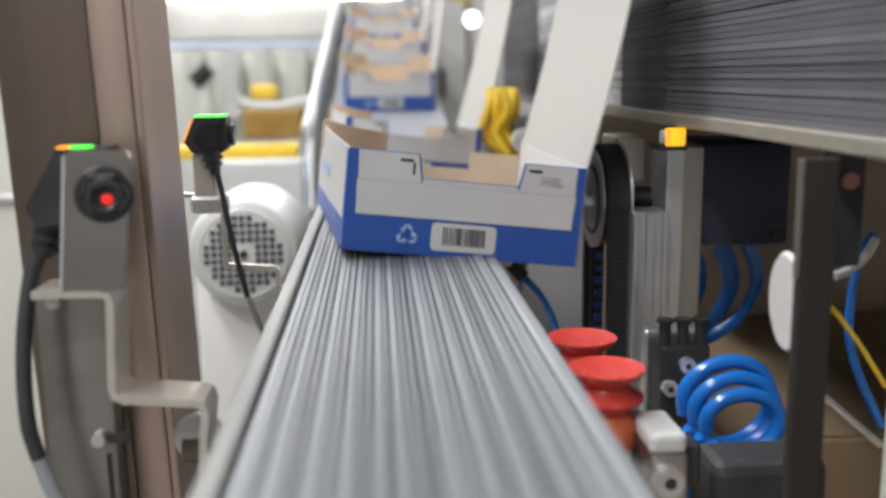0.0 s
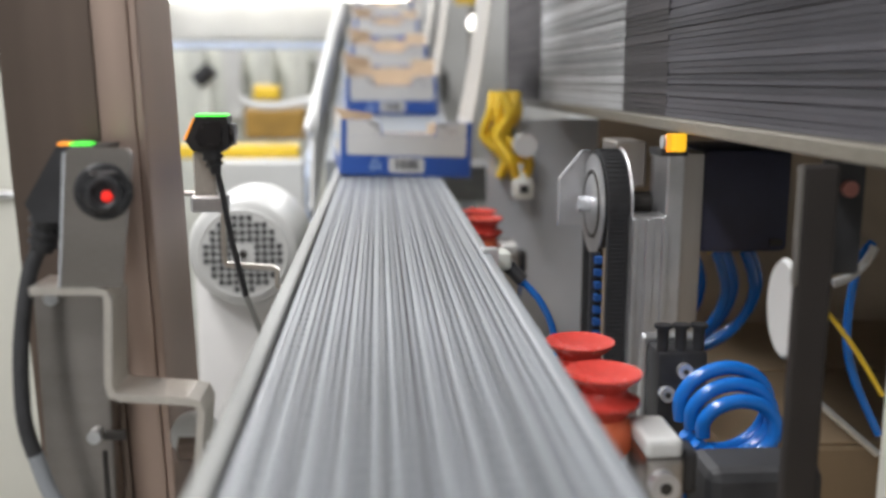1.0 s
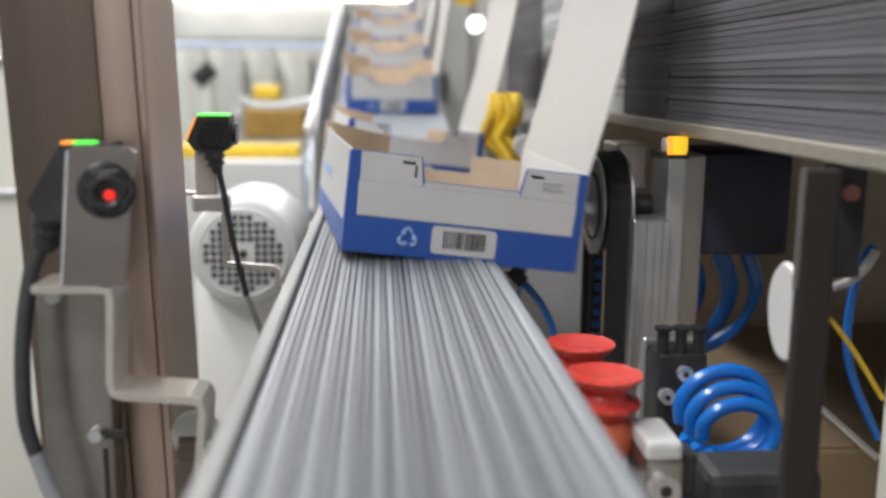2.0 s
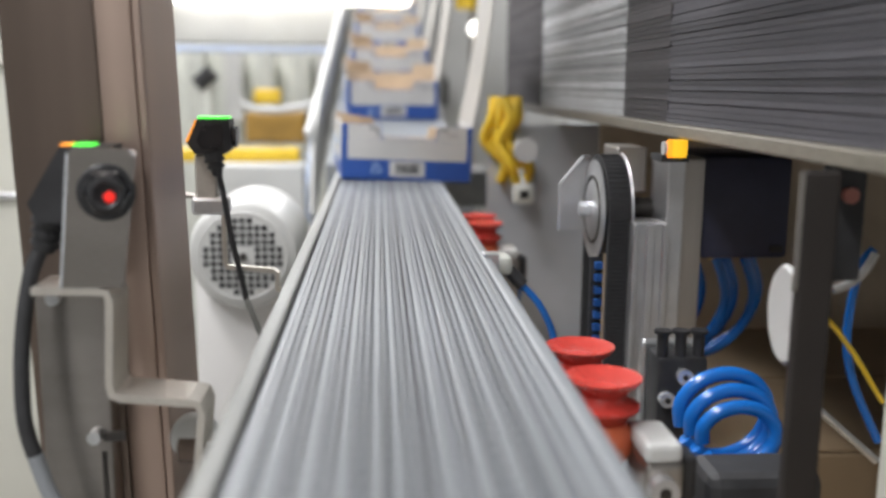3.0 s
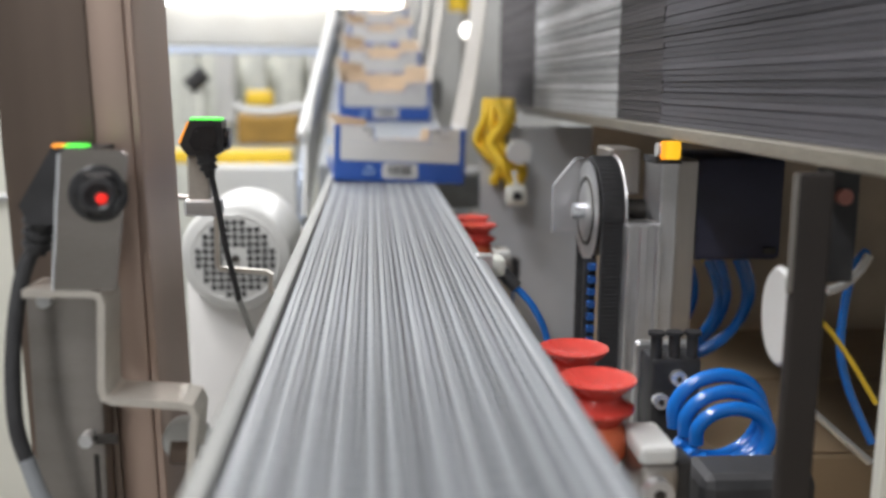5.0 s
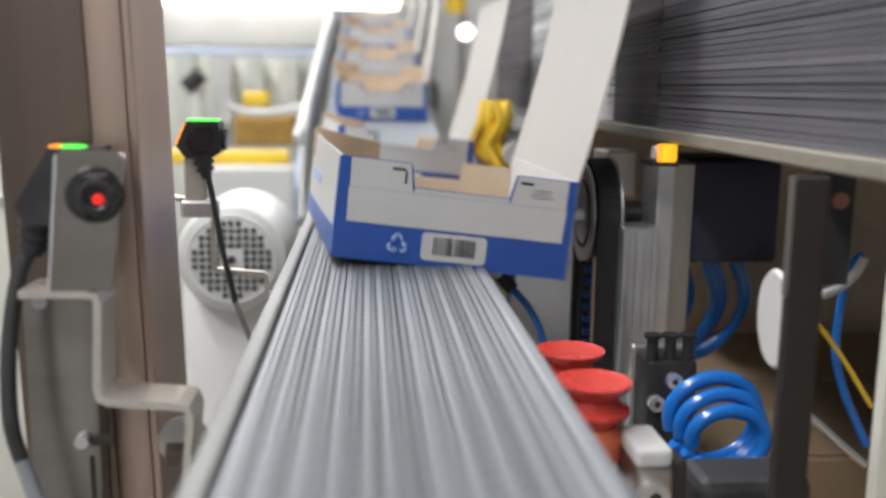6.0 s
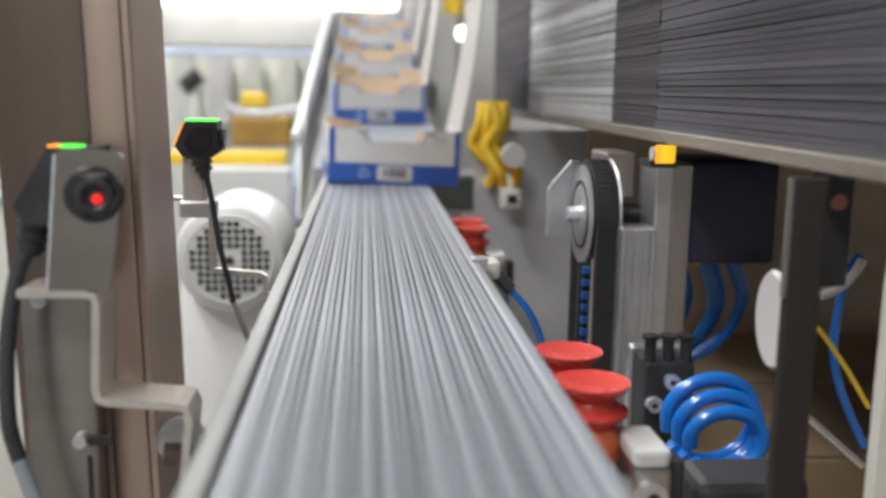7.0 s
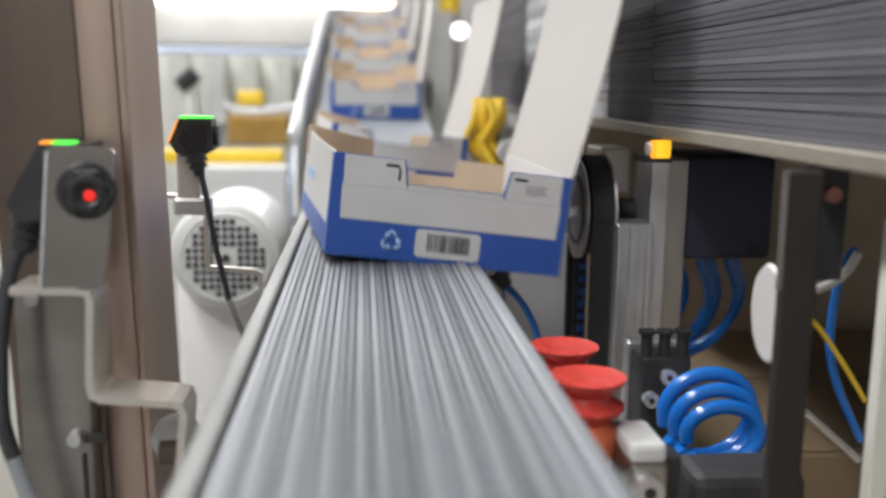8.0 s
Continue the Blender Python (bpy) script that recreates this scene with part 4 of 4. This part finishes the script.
        part("cable", tube([(x, y0, 1.03), (x + rnd.uniform(-0.01, 0.012), y0 - 0.01, 1.0), (x + rnd.uniform(-0.02, 0.01), y0, 0.965), (x + rnd.uniform(-0.01, 0.02), y0 - 0.01, 0.93), (x + 0.012 + rnd.uniform(-0.01, 0.012), y0, 0.905)], 0.0075), YELLOW, y, smooth=True)
    k = thing("round_knob", "white round knob on the guard sheet", "knob")
    part("disc", rod((0.211, 1.335, 0.956), (0.211, 1.350, 0.956), 0.0175, 28), WHITE, k, smooth=True)
    part("stem", rod((0.211, 1.350, 0.956), (0.211, 1.42, 0.956), 0.006), STEEL_DARK, k)
    n = thing("cable_connector", "pale grey cable connector with a dark socket", "connector")
    part("shell", box(0.198, 0.228, 1.36, 1.38, 0.875, 0.905, 0.004), MACHINE_GREEN, n, smooth=True)
    part("socket", box(0.207, 0.220, 1.357, 1.3605, 0.884, 0.896, 0.001), BLACK, n)
    part("lead", tube([(0.214, 1.375, 0.903), (0.212, 1.39, 0.93), (0.206, 1.40, 0.97), (0.21, 1.41, 1.0)], 0.006), MACHINE_GREEN, n, smooth=True)
    b = thing("yellow_beacon", "yellow beacon beside a bright round lamp", "beacon")
    part("beacon", rod((0.33, 3.6, 1.33), (0.33, 3.6, 1.45), 0.04, 20), YELLOW, b, smooth=True)
    part("round_lamp", rod((0.37, 3.6, 1.26), (0.37, 3.62, 1.26), 0.026, 20), TUBE, b)
    part("mast", rod((0.36, 3.64, 0), (0.36, 3.64, 1.45), 0.012), STEEL, b)
    c = thing("pale_cabinet", "pale cabinet beyond the incline", "cabinet")
    part("cabinet_body", box(0.25, 0.9, 4.4, 4.9, 0, 1.7, 0.01), WHITE, c)
    d = part("cabinet_door", box(0.27, 0.88, 4.385, 4.3995, 0.08, 1.66, 0.004), WHITE, c, "flat pale door")
    part("door_handle", box(0.30, 0.32, 4.365, 4.3845, 0.95, 1.08, 0.004), BLACK, d)


hall()
conveyor()
incline()
blank_stack()
right_machine()
left_side()
background()
CARTON = carton()


# ---------------------------------------------------------------- movement
CYCLE = 2.0
# phase of the drop: seconds after the cycle's start, height over the belt, lean
NEAR_DROP = [(1.10, 0.410, 0.0), (1.20, 0.212, -3.0), (1.30, 0.083, -3.0), (1.40, 0.045, -2.5), (1.50, 0.013, -1.5), (1.60, 0.005, 1.0), (1.70, 0.006, 6.5), (1.80, 0.009, 7.0)]
QUEUE = [0.30, 0.54, 0.78, 1.02, 1.26, -0.012]
RISE = 1.76
# way along the line after the drop: seconds, place of the front edge; then a steady crawl up the incline
WAYS = [[(1.8, 0.635), (1.9, 0.685), (2.0, 0.774), (2.9, 1.377), (3.2, 1.62), (3.4, 1.79), (3.6, 1.955), (3.8, 2.055), (4.0, 2.14), (4.5, 2.30)],
        [(1.8, 1.255), (2.2, 1.525), (2.5, 1.755), (2.8, 1.99), (3.0, 2.12), (3.2, 2.20), (3.6, 2.36), (4.0, 2.56)]]
CRAWL = 0.50
SLOPE = math.tan(radians(11))


def on_line(y):
    """Height over the belt and tilt at a carton whose front edge is at y."""
    tail = y + CD
    z0 = max(0.0, y - RISE) * SLOPE
    z1 = max(0.0, tail - RISE) * SLOPE
    return z0, math.degrees(math.atan2(z1 - z0, CD))


def carton_pose(t, drop, station):
    """drop: start of the cycle in which the carton is set down; station: 0 near, 1 far."""
    p = t - drop
    off = 0.615 * station
    if p < 1.8:
        y, x = 0.54 + off, -0.012
        if p < 1.10:
            k, q = divmod(p, CYCLE)
            u = max(0.0, min(1.0, (q - 0.2) / 0.7))
            u = u * u * (3 - 2 * u)
            x0 = QUEUE[int(min(-k, 4))]
            return pose(x0 + (QUEUE[int(max(min(-k, 4) - 1, -1))] - x0) * u, y, BELT + 0.47, 0, 0, 0)
        for (a, za, ra), (b, zb, rb) in zip(NEAR_DROP, NEAR_DROP[1:]):
            if a <= p <= b + 1e-6:
                u = (p - a) / (b - a)
                w = max(0.0, min(1.0, (p - 1.52) / 0.28))
                return pose(x - (0.021 + 0.02 * station) * w, y + 0.10 * w ** 2.4, BELT + za + (zb - za) * u, 0, ra + (rb - ra) * u, 2 * w)
    way = WAYS[station]
    y = ramp(way, p) + CRAWL * max(0.0, p - way[-1][0])
    z, tilt = on_line(y)
    w = max(0.0, min(1.0, (2.0 - y) / 0.45))
    if not station:
        w = min(w, max(0.28, min(1.0, 1.0 - (p - 2.45) * 1.5)))
    side = 0.02 * station * max(0.0, min(1.0, (2.5 - p) / 0.35))
    return pose(-0.033 - 0.037 * (1 - w) - side, y, BELT + 0.007 * w + 0.002 + z, tilt, 6.5 * w, 4 * w - 2)


def ramp(keys, p):
    for (a, va), (b, vb) in zip(keys, keys[1:]):
        if a <= p <= b:
            return va + (vb - va) * (p - a) / (b - a)
    return keys[-1][1]


def lift(t):
    """Height of the suction carriage over the belt."""
    return ramp([(0, -0.0365), (1.02, -0.0365), (1.1, 0.018), (1.2, 0.120), (1.3, 0.127), (1.4, 0.086), (1.5, 0.036), (1.6, -0.034), (1.7, -0.037), (1.8, -0.0365), (2.0, -0.0365)], t % CYCLE)


def sink(t):
    """How far the cups are pressed down on their springs."""
    return ramp([(0, 0.0), (1.22, 0.0), (1.3, -0.033), (1.4, -0.033), (1.5, -0.024), (1.6, -0.008), (1.7, 0.0), (2.0, 0.0)], t % CYCLE)


def press(t):
    """Height of the plunger's foot over the belt."""
    return ramp([(0, 0.62), (1.1, 0.62), (1.2, 0.30), (1.3, 0.088), (1.4, 0.050), (1.44, 0.050), (1.5, 0.088), (1.6, 0.50), (1.7, 0.62), (2.0, 0.62)], t % CYCLE)


STEPS = [i / 10 for i in range(81)]
cartons = []
for drop in (-6.0, -4.0, -2.0, 0.0, 2.0, 4.0, 6.0):
    for station in (0, 1):
        cartons.append((CARTON if not cartons else copy_thing(CARTON, Matrix()), drop, station))
CARRIAGES = [suction_carriage(0.57), suction_carriage(1.25)]
PLUNGERS = [plunger(0.60), plunger(1.215)]


def motions():
    for ob, drop, station in cartons:
        walk(ob, [(t, carton_pose(t, drop, station)) for t in STEPS])
        for child in ob.children:
            kind = child.name.split(".")[0]
            spread = [(1.1, 0.0), (1.52, 0.0), (1.8, 1.0)]
            if kind in ("back_panel", "back_print", "inner_flap") or (kind == "side_panel" and child.location.x < 0.1):
                rest = child.matrix_basis.copy()
                folded = Matrix.Translation((0, 0, 0)) if kind == "side_panel" else Matrix.Translation((0.024 if kind != "inner_flap" else 0.030, 0, 0 if kind != "inner_flap" else -0.012)) @ rest
                rows = []
                for t in STEPS:
                    u = ramp(spread, t - drop) if 1.1 < t - drop < 1.8 else float(t - drop >= 1.8)
                    rows.append((t, folded.lerp(rest, u)))
                walk(child, rows)
            if kind == "lid_panel":
                walk(child, [(t, pose(CW, 0, 0, 0, 0, ramp([(1.1, 0.0), (1.25, -8.0), (1.55, -8.0), (1.8, 0.0)], t - drop) if 1.1 < t - drop < 1.8 else 0.0)) for t in STEPS])
    for ob, y in zip(CARRIAGES, (0.57, 1.25)):
        walk(ob, [(t, pose(0, y, BELT + lift(t))) for t in STEPS])
        for cup in ob.children:
            if cup.name.startswith("suction_cup"):
                dy = cup.location.y
                walk(cup, [(t, pose(CUP_X * GRIP, dy, sink(t) * GRIP)) for t in STEPS])
    for pulley in (o for o in bpy.data.objects if o.name == "pulley"):
        walk(pulley, [(t, pose(0.2225, 0.90, 0.929, math.degrees((lift(t) + 0.033) / 0.07))) for t in STEPS])
    for ob, y in zip(PLUNGERS, (0.60, 1.215)):
        walk(ob, [(t, pose(0, y, BELT + press(t))) for t in STEPS])


motions()
